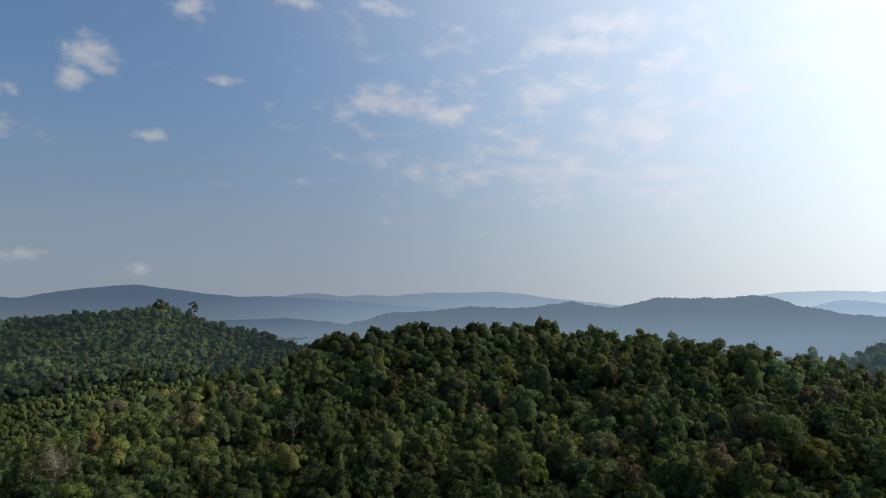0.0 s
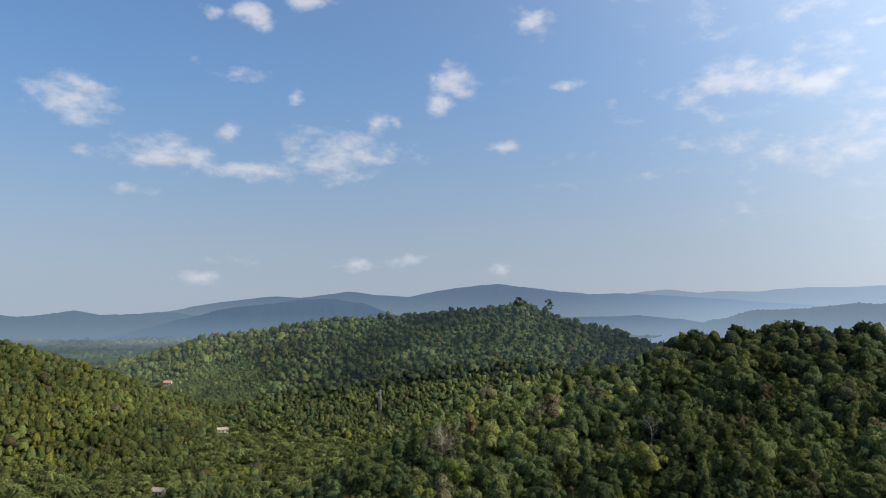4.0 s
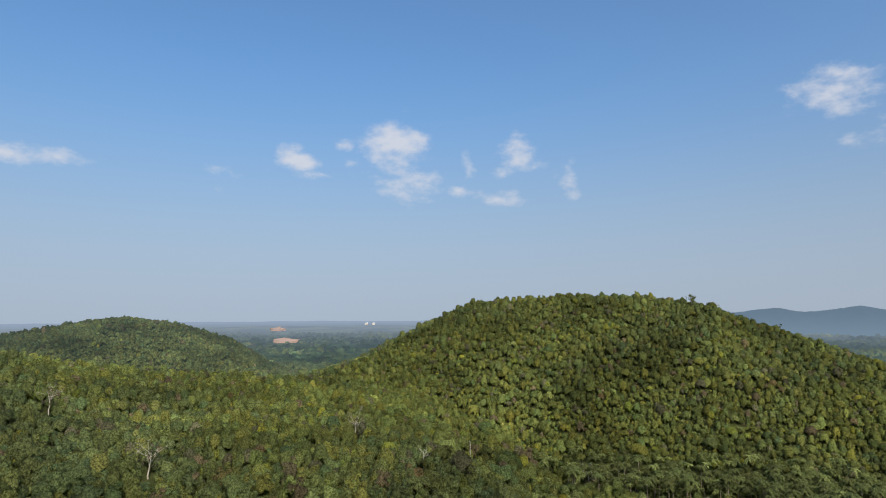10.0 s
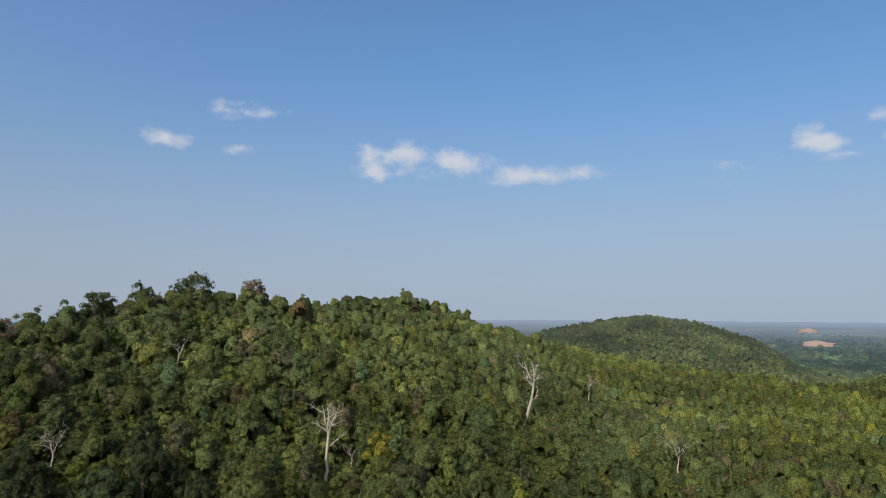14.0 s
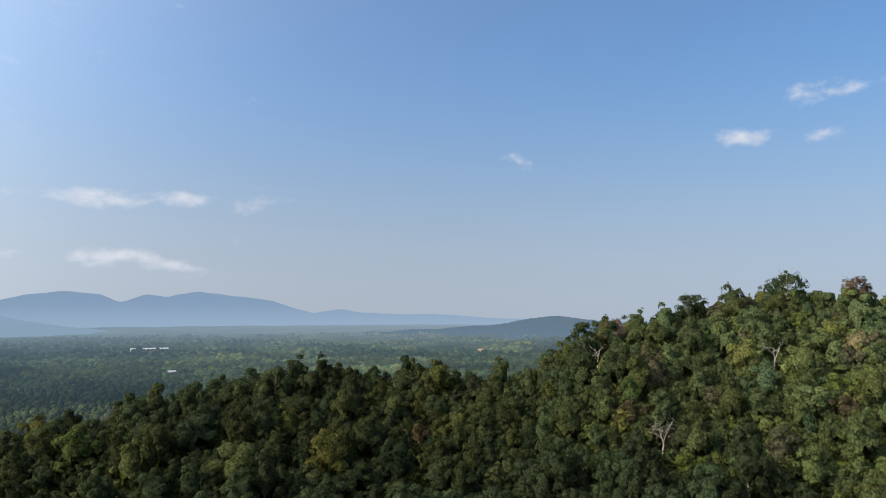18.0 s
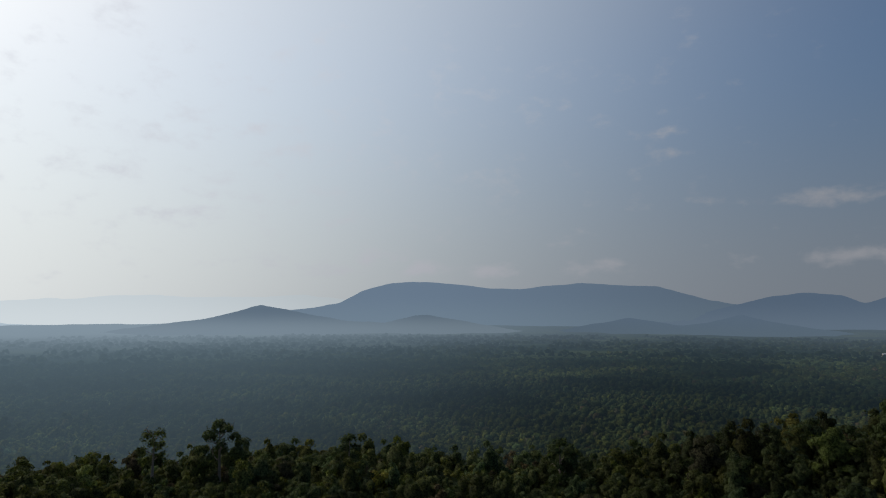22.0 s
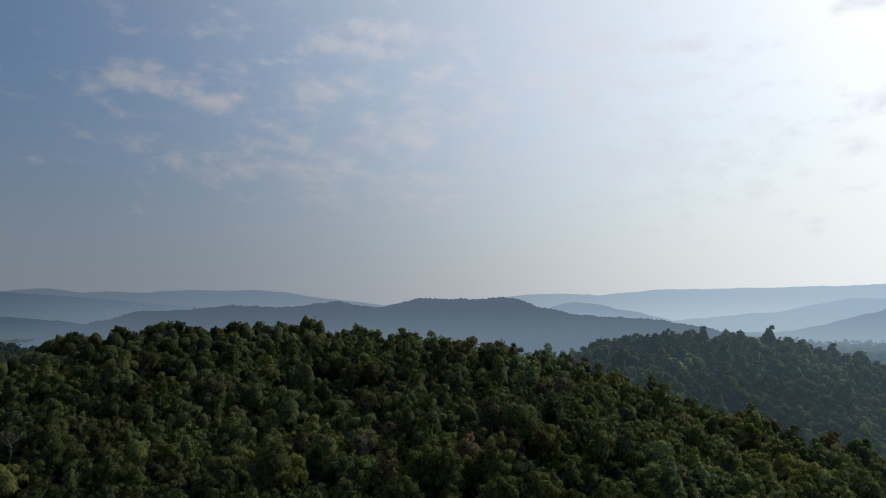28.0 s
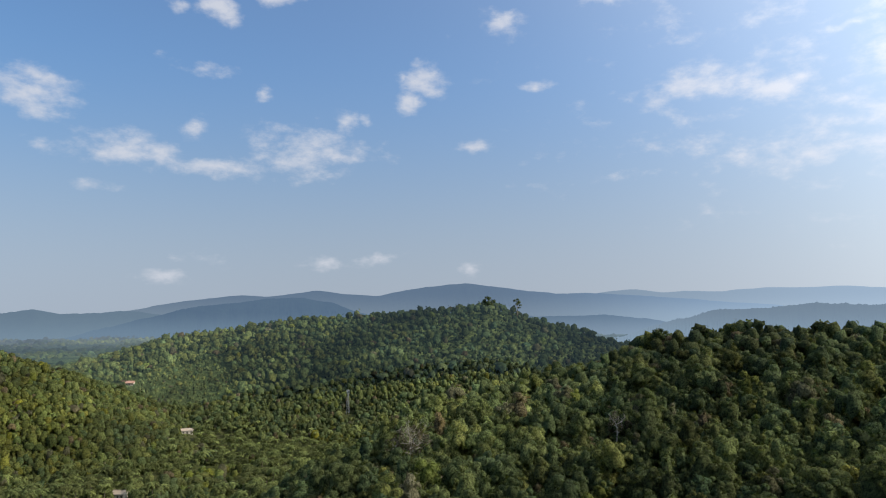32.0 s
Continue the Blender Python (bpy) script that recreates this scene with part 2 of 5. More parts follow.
def plain_material(name, colour, rough=0.8, scale=0.5, vary=0.35, metal=0.0, bump=0.3):
    m, n, out = material(name)
    pos = n.add("ShaderNodeNewGeometry").outputs["Position"]
    a, b = n.noise(pos, scale, 5.0, 0.6), n.noise(pos, scale * 9, 4.0, 0.6)
    v = n.math("MULTIPLY_ADD", n.math("ADD", a, b), vary, 1 - vary)
    col = n.mix(1.0, (*colour, 1), n.add("ShaderNodeCombineXYZ", {0: v, 1: v, 2: v}).outputs[0], "MULTIPLY")
    bm_ = n.add("ShaderNodeBump", {"Strength": bump, "Distance": 0.1, "Height": b})
    p = n.add("ShaderNodeBsdfPrincipled", {"Base Color": col, "Roughness": rough, "Metallic": metal, "Normal": bm_.outputs[0]})
    n.tree.links.new(p.outputs[0], out.inputs[0])
    return m


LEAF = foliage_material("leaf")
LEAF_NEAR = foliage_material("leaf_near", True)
BARK = plain_material("bark", (0.2, 0.16, 0.12), 0.9, 0.8)
PALE_BARK = plain_material("pale_bark", (0.38, 0.34, 0.28), 0.85, 0.8)


def ground_material():
    m, n, out = material("undergrowth")
    pos = n.add("ShaderNodeNewGeometry").outputs["Position"]
    a, b = n.noise(pos, 0.02, 5.0, 0.6), n.noise(pos, 0.35, 6.0, 0.65)
    col = n.mix(n.ramp(a, 0.4, 0.62), (0.066, 0.076, 0.026, 1), (0.085, 0.084, 0.036, 1))
    col = n.mix(n.ramp(b, 0.3, 0.7), col, (0.046, 0.054, 0.018, 1))
    bump = n.add("ShaderNodeBump", {"Strength": 1.0, "Distance": 1.5, "Height": b})
    p = n.add("ShaderNodeBsdfPrincipled", {"Base Color": col, "Roughness": 0.9, "Specular IOR Level": 0.05, "Normal": bump.outputs[0]})
    n.tree.links.new(p.outputs[0], out.inputs[0])
    return m


GROUND = ground_material()


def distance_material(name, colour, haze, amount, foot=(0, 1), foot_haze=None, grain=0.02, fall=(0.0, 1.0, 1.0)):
    """Far land with the air before it painted in: its own dim green mixed with emission in haze colours."""
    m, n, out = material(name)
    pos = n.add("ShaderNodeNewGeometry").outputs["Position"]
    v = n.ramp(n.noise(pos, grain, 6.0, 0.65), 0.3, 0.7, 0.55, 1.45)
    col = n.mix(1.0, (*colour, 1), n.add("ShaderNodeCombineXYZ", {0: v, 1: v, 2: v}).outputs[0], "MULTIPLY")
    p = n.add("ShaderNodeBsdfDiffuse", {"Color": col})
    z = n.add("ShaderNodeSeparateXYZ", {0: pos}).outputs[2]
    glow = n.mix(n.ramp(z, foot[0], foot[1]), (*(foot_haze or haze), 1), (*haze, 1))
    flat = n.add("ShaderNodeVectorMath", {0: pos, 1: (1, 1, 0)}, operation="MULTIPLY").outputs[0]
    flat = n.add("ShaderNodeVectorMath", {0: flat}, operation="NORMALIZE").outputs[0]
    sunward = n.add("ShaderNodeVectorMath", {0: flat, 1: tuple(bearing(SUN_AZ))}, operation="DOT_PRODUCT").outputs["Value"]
    # the painted haze glows stronger towards the sun's bearing
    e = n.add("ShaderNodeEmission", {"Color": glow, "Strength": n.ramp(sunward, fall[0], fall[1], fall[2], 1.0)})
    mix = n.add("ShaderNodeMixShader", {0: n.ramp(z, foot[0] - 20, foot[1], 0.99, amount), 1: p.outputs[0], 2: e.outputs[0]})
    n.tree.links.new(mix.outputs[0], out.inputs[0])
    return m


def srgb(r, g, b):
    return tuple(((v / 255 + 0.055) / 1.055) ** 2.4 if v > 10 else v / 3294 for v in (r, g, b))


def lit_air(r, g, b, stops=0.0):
    """Emission colour that stands for sunlit haze, for an exposure of so many stops."""
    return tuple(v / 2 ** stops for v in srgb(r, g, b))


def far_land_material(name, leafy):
    """The far plain and its woods as a backdrop: green, with lit haze painted in as emission, more of it the further it
    lies.
    """
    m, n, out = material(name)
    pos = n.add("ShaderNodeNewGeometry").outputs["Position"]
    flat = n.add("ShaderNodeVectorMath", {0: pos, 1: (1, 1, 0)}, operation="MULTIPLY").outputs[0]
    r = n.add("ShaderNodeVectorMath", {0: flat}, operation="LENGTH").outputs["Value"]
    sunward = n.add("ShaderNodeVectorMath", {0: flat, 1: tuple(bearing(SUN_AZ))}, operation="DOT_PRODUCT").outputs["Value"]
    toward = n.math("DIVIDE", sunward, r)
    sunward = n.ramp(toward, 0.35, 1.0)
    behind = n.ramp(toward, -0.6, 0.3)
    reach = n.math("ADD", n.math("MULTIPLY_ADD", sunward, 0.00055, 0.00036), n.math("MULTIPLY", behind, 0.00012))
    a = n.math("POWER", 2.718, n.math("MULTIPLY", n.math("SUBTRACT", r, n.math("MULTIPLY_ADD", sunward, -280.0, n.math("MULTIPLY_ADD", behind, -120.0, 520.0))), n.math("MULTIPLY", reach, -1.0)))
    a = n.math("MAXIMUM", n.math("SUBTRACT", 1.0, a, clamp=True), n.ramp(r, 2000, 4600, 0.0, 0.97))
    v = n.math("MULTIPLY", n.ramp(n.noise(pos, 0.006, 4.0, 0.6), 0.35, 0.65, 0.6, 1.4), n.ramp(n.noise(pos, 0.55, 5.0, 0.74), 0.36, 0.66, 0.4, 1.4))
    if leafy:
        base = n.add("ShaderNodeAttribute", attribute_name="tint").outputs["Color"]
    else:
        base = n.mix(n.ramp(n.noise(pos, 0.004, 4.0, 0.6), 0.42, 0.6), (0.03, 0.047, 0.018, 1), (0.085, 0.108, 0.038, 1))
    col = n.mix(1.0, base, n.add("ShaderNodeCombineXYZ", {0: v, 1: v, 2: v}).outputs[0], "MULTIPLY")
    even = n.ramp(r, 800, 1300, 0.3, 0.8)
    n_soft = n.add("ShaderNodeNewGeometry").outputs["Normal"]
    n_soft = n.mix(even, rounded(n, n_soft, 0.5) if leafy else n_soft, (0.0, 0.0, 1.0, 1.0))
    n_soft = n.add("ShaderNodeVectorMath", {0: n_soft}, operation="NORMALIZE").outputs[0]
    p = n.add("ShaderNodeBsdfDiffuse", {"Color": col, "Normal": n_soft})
    # emission colours of the painted haze, paler far off and towards the sun
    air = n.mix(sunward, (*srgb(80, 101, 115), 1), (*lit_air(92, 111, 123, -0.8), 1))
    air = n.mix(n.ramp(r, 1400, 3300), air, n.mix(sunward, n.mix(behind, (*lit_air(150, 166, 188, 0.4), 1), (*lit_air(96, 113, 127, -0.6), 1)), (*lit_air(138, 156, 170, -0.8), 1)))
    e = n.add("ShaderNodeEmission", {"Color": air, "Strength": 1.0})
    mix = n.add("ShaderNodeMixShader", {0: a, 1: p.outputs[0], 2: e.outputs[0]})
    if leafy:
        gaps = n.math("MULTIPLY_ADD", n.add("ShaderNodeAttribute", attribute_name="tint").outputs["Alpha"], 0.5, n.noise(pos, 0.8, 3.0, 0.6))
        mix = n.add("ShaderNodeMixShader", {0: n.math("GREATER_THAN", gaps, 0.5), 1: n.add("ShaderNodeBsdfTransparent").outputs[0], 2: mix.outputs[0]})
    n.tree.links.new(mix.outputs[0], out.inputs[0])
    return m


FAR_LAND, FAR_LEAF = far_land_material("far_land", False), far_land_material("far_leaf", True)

# ---------------------------------------------------------------- the lie of the land
def lattice(x, y, seed):
    """Smooth value noise in -1..1 on arrays."""
    xi, yi = np.floor(x), np.floor(y)
    u, v = x - xi, y - yi
    u, v = u * u * (3 - 2 * u), v * v * (3 - 2 * v)

    def h(a, b):
        s = np.sin(a * 127.1 + b * 311.7 + seed * 74.7) * 43758.5453
        return (s - np.floor(s)) * 2 - 1
    return (h(xi, yi) * (1 - u) + h(xi + 1, yi) * u) * (1 - v) + (h(xi, yi + 1) * (1 - u) + h(xi + 1, yi + 1) * u) * v


def fbm(x, y, seed, octaves=4):
    return sum(lattice(x * 2 ** o, y * 2 ** o, seed + o) * 0.5 ** o for o in range(octaves))


# Ridges: bearing, distance of the crest, height angle of the crest from the eye.
NEAR_NORTH = [(291, 220, -11.8), (295, 222, -12.2), (299, 226, -12.2), (305, 234, -11.6), (312, 244, -10.0), (319, 248, -7.8), (326, 248, -5.4), (332, 245, -4.1), (336, 250, -3.5),
              (343, 270, -2.3), (347, 290, -1.7), (352, 310, -1.4), (357, 330, -1.0), (363, 340, -1.2), (369, 350, -2.0), (372, 350, -3.4),
              (377, 340, -5.0), (383, 310, -6.5), (388, 270, -7.8), (393, 230, -10.8), (398, 210, -14.2), (404, 200, -19)]
NEAR_SOUTH = [(116, 250, -17), (122, 290, -9), (128, 400, -1.7), (133, 420, 0.0), (137, 420, 1.1), (141, 400, 1.1), (146, 320, 0.5), (150, 300, 1.3), (156, 290, 1.4),
              (161, 270, 0.2), (165, 250, -0.9), (169, 240, -1.9), (172, 236, -3.2), (174, 238, -4.9), (178, 240, -5.6), (183, 240, -5.2), (190, 235, -5.3),
              (200, 225, -6.0), (206, 220, -7.4), (213, 215, -9.0), (220, 205, -11.0), (224, 200, -12.5), (232, 205, -13.6), (239, 210, -13.6), (247, 215, -12.9),
              (257, 212, -12.6), (270, 212, -12.4), (280, 215, -12.2), (291, 220, -11.8)]
SADDLE = [(78, 520, -14), (86, 500, -10), (92, 480, -7.8), (98, 460, -6.6), (104, 450, -5.8), (111, 440, -5.1), (116, 430, -4.7), (123, 430, -3.4), (128, 430, -2.0), (140, 440, -3)]
GREEN_HILL = [(40, 700, -13), (46, 680, -9), (52, 640, -6.5), (56, 630, -4.9), (61, 620, -3.0), (66, 615, -1.3), (69, 615, 0.0), (74, 620, 0.9), (80, 630, 1.1), (84, 640, 0.8),
              (89, 650, 0.5), (92, 650, -0.9), (96, 650, -2.9), (99, 640, -4.5), (103, 640, -5.6), (110, 650, -8)]
WEST_HILL = [(96, 1000, -8), (104, 1000, -5.4), (106, 1000, -4.5), (109, 1000, -2.5), (113, 1000, -1.2), (117, 1000, -0.6), (121, 1000, -1.1), (125, 1000, -1.9), (130, 1000, -4), (138, 1000, -8)]
NORTH_WEST_HILL = [(4, 760, -5), (12, 760, -2.7), (15, 770, -1.7), (19, 780, -0.7), (23, 790, 0.8), (27, 800, 0.3), (34, 840, -0.3), (39, 880, -0.5), (45, 930, -1.4),
                   (50, 960, -2.1), (55, 1000, -3.6), (60, 1020, -5), (66, 1040, -7)]
EAST_HILL = [(272, 420, -13), (279, 420, -10.4), (283, 420, -9.7), (289, 425, -8), (295, 435, -6.7), (299, 440, -5.9), (304, 445, -5), (309, 450, -3.4), (313, 460, -2.3),
             (317, 465, -2.0), (320, 465, -2.1), (324, 465, -2.2), (330, 465, -3.8), (338, 470, -4.5), (350, 480, -7)]
# foot distance, foot height, run of the back slope, height of the trees on the crest
RIDGES = [(NEAR_NORTH, 95, 50, 240, 9.3), (NEAR_SOUTH, 95, 50, 240, 9.6), (SADDLE, 120, 40, 260, 6), (GREEN_HILL, 420, 0, 380, 4.5), (WEST_HILL, 640, 6, 400, 3),
          (NORTH_WEST_HILL, 540, 2, 420, 7.5), (EAST_HILL, 200, 36, 260, 10)]


def land(x, y):
    """Height of the ground at plan places x, y (arrays)."""
    r = np.hypot(x, y)
    az = np.degrees(np.arctan2(-x, y)) % 360
    z = 2.5 * fbm(x / 160, y / 160, 3) + 33 * np.clip((r - 1300) / 3400, 0, 1) ** 1.1
    z = z + 46 * np.clip(1 - (r - 40) / 260, 0, 1) ** 1.3
    relief = fbm(x / 70, y / 70, 11)
    for nodes, foot_r, foot_z, run, trees in RIDGES:
        na, nd, ne = np.array(nodes, float).T
        a = np.where(az < na[0] - 1e-6, az + 360, az)
        inside = (a >= na[0]) & (a <= na[-1])
        d = np.interp(a, na, nd)
        top = EYE + d * np.tan(np.radians(np.interp(a, na, ne))) - trees
        u = np.clip((r - foot_r) / (d - foot_r), 0, 1)
        front = foot_z + (top - foot_z) * (0.45 * u + 0.55 * u * (2 - u) * u ** 0.3)
        w = np.clip((r - d) / run, 0, 1)
        back = top * (1 - w * w * (3 - 2 * w))
        h = np.where(r < d, front, back) + relief * 3.2 * np.clip(4 * u * (1 - u), 0, 1)
        h = np.where(inside & (r > foot_r * 0.55), h, -50.0)
        k = 4.0
        z = k * np.logaddexp(z / k, h / k)
    return z


def mesh_from(name, verts, tris, mats, tints=None, index=None, smooth=False, swell=None):
    """One mesh out of arrays of places and triangles."""
    me = bpy.data.meshes.new(name)
    nv, nf = len(verts), len(tris)
    me.vertices.add(nv)
    me.loops.add(nf * 3)
    me.polygons.add(nf)
    me.vertices.foreach_set("co", np.ascontiguousarray(verts[:, :3], np.float32).ravel())
    me.loops.foreach_set("vertex_index", np.ascontiguousarray(tris, np.int32).ravel())
    me.polygons.foreach_set("loop_start", np.arange(0, nf * 3, 3, dtype=np.int32))
    if index is not None:
        me.polygons.foreach_set("material_index", np.ascontiguousarray(index, np.int32))
    if tints is not None:
        c = np.ones((nv, 4), np.float32)
        c[:, :np.shape(tints)[1]] = tints
        me.attributes.new("tint", "FLOAT_COLOR", "POINT").data.foreach_set("color", c.ravel())
    if swell is not None:
        me.attributes.new("swell", "FLOAT_VECTOR", "POINT").data.foreach_set("vector", np.ascontiguousarray(swell, np.float32).ravel())
    for m in mats:
        me.materials.append(m)
    me.update(calc_edges=True)
    me.polygons.foreach_set("use_smooth", np.full(nf, smooth) if isinstance(smooth, bool) else smooth)
    return me


def polar_sheet(radii, steps, height):
    az = np.linspace(0, 2 * math.pi, steps, endpoint=False)
    R, A = np.meshgrid(radii, az, indexing="ij")
    X, Y = -R * np.sin(A), R * np.cos(A)
    V = np.stack([X, Y, height(X, Y)], -1).reshape(-1, 3)
    i, j = np.meshgrid(np.arange(len(radii) - 1), np.arange(steps), indexing="ij")
    a, b = i * steps + j, i * steps + (j + 1) % steps
    c, d = a + steps, b + steps
    T = np.concatenate([np.stack([a, b, d], -1).reshape(-1, 3), np.stack([a, d, c], -1).reshape(-1, 3)])
    return V, T


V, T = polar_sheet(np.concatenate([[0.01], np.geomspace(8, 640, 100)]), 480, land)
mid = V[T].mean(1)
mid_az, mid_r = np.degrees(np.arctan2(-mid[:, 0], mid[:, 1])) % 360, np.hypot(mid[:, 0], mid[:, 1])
# eastward beyond 300 m the floor takes the far material with its painted haze
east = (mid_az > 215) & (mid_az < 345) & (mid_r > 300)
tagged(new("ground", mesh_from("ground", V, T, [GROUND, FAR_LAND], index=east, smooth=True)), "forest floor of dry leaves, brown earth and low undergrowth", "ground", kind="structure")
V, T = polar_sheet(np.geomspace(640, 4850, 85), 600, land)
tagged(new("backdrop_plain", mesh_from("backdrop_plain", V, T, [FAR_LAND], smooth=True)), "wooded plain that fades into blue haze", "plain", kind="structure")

# ---------------------------------------------------------------- tree shapes
rng = np.random.default_rng(7)
PHI = (1 + 5 ** 0.5) / 2
ICO_V = np.array([(-1, PHI, 0), (1, PHI, 0), (-1, -PHI, 0), (1, -PHI, 0), (0, -1, PHI), (0, 1, PHI), (0, -1, -PHI), (0, 1, -PHI), (PHI, 0, -1), (PHI, 0, 1), (-PHI, 0, -1), (-PHI, 0, 1)])
ICO_V = ICO_V / np.linalg.norm(ICO_V[0])
ICO_T = np.array([(0, 11, 5), (0, 5, 1), (0, 1, 7), (0, 7, 10), (0, 10, 11), (1, 5, 9), (5, 11, 4), (11, 10, 2), (10, 7, 6), (7, 1, 8), (3, 9, 4), (3, 4, 2), (3, 2, 6), (3, 6, 8), (3, 8, 9), (4, 9, 5), (2, 4, 11), (6, 2, 10), (8, 6, 7), (9, 8, 1)])


def join(pieces):
    vs, ts, n = [], [], 0
    for v, t in pieces:
        vs.append(v)
        ts.append(t + n)
        n += len(v)
    return np.concatenate(vs), np.concatenate(ts)


def solid(v, flag):
    """Adds to the places whether they belong to a solid heart (1) or to loose sprays (0)."""
    return np.column_stack([v, np.full(len(v), flag)])


ICO_TOP = ICO_T[ICO_V[ICO_T].mean(1)[:, 2] > -0.45]


def lump(centre, size, jitter=0.25, faces=None):
    v = ICO_V * (1 + rng.uniform(-jitter, jitter, (12, 1))) * size + centre
    return solid(v, 1.0), ICO_TOP if faces is None else faces


def leaf_tufts(centres, normals, size, count):
    """Small leafy triangles round the lumps."""
    n = len(centres)
    pick = rng.integers(0, n, count)
    c, nm = centres[pick], normals[pick]
    a = np.cross(nm, rng.normal(size=(count, 3)))
    a /= np.linalg.norm(a, axis=1, keepdims=True) + 1e-9
    b = np.cross(nm, a) + nm * rng.uniform(-0.9, 0.9, (count, 1))
    s = size * rng.uniform(0.6, 1.35, (count, 1))
    p = [c + (a * ca + b * sa) * s for ca, sa in ((1, 0), (-0.45, 0.85), (-0.55, -0.8))]
    v = np.stack(p, 1).reshape(-1, 3)
    return solid(v, 0.0), np.arange(count * 3).reshape(-1, 3)


ICO_HALF = ICO_T[ICO_V[ICO_T].mean(1)[:, 2] > 0.05]


def dome(centre, size, jitter=0.22):
    """A cheap rounded clump of leaves for trees far off."""
    return lump(centre, size, jitter, ICO_HALF)


def crown(height, width, lobes, tufts, leaf, low=0.2, core=0.86, clump=lump, heart=0.0, widest=0.45):
    """Uneven crown of a tree of that height: clumps of leaves on an egg that is widest at that share of its height, wrapped in leaf tufts."""
    foot, tall = height * low, height * (1 - low)
    cs, sizes = [], []
    lean = rng.uniform(-0.07, 0.07, 2) * width
    fat = rng.uniform(0.72, 1.12, 7)
    for i in range(lobes):
        s = 1 - (i + 0.4) / lobes if lobes > 1 else 0.5
        e = (s - widest) / (1 - widest) if s > widest else (widest - s) / (widest + 0.25)
        ang = i * 2.39996 + rng.uniform(-0.6, 0.6)
        rad = width / 2 * math.sqrt(max(0.03, 1 - e * e)) * rng.uniform(0.62, 0.92) * fat[int(ang / 0.9) % 7]
        size = width * rng.uniform(0.75, 1.3) * 0.46 / lobes ** 0.36
        cs.append((lean[0] * s + rad * math.cos(ang), lean[1] * s + rad * math.sin(ang), foot + tall * s * 0.94 - size * 0.4))
        sizes.append(size)
    pieces = []
    if heart:
        v, t = lump(np.array((0, 0, foot + tall * 0.48)), np.array((width * heart / 2, width * heart / 2, tall * heart * 0.56)), 0.22)
        v[:, 3] = 3.0
        pieces.append((v, t))
    if core:
        for c, z in zip(cs, sizes):
            pieces.append(clump(np.array(c), np.array([z, z, z * 0.85]) * core))
    if tufts:
        C, N = [], []
        for c, z in zip(cs, sizes):
            d = rng.normal(size=(60, 3))
            d /= np.linalg.norm(d, axis=1, keepdims=True)
            d = d[d[:, 2] > -0.6]
            C.append(np.array(c) + d * z * np.array([1, 1, 0.85]) * rng.uniform(0.8, 1.2, (len(d), 1)))
            N.append(d)
        pieces.append(leaf_tufts(np.concatenate(C), np.concatenate(N), leaf, tufts))
    return join(pieces)


def tube(points, radii, sides=6):
    """Tapered round limb along points."""
    pts, rings = np.array(points, float), []
    for i, p in enumerate(pts):
        d = pts[min(i + 1, len(pts) - 1)] - pts[max(i - 1, 0)]
        d /= np.linalg.norm(d)
        a = np.cross(d, (0.31, 0.95, 0.1))
        a /= np.linalg.norm(a)
        b = np.cross(d, a)
        ang = np.arange(sides) * 2 * math.pi / sides
        rings.append(p + radii[i] * (np.outer(np.cos(ang), a) + np.outer(np.sin(ang), b)))
    t = []
    for i in range(len(pts) - 1):
        for j in range(sides):
            k = (j + 1) % sides
            t += [(i * sides + j, i * sides + k, (i + 1) * sides + k), (i * sides + j, (i + 1) * sides + k, (i + 1) * sides + j)]
    return np.concatenate(rings), np.array(t)


def trunk_shape(height, girth, limbs=4):
    bend = rng.uniform(-0.5, 0.5, 2)
    mid = (bend[0], bend[1], height * 0.5)
    pieces = [tube([(0, 0, -1.5), (0, 0, 0.6), mid, (bend[0] * 1.5, bend[1] * 1.5, height * 0.8)], [girth * 1.5, girth, girth * 0.75, girth * 0.3])]
    for i in range(limbs):
        ang = i * 2.4 + rng.uniform(0, 1)
        h = height * rng.uniform(0.4, 0.6)
        reach = height * rng.uniform(0.16, 0.26)
        pieces.append(tube([(bend[0], bend[1], h), (bend[0] + reach * 0.6 * math.cos(ang), bend[1] + reach * 0.6 * math.sin(ang), h + reach * 0.6),
                            (bend[0] + reach * math.cos(ang), bend[1] + reach * math.sin(ang), h + reach * 1.3)], [girth * 0.45, girth * 0.3, girth * 0.1], 5))
    return join(pieces)


def palm_crown(height, fronds=11):
    """Feathered fronds that arch out of one point."""
    pieces = []
    for i in range(fronds):
        ang, lift, L = i * 2.4, rng.uniform(-0.1, 1.0), rng.uniform(3.2, 4.4)
        out = np.array((math.cos(ang), math.sin(ang), 0))
        side = np.array((-math.sin(ang), math.cos(ang), 0))
        pts = [np.array((0, 0, height)) + out * L * s + np.array((0, 0, lift * L * s - (0.75 + 0.3 * lift) * L * s * s)) for s in (0, 0.35, 0.7, 1)]
        for k, (w0, w1) in enumerate(((0.25, 0.75), (0.75, 0.65), (0.65, 0.1))):
            droop = np.array((0, 0, -0.35))
            for sg in (1, -1):
                v = np.array([pts[k], pts[k + 1], pts[k + 1] + side * sg * w1 + droop * w1, pts[k] + side * sg * w0 + droop * w0])
                pieces.append((solid(v, 2.0), np.array([(0, 1, 2), (0, 2, 3)])))
    return join(pieces)


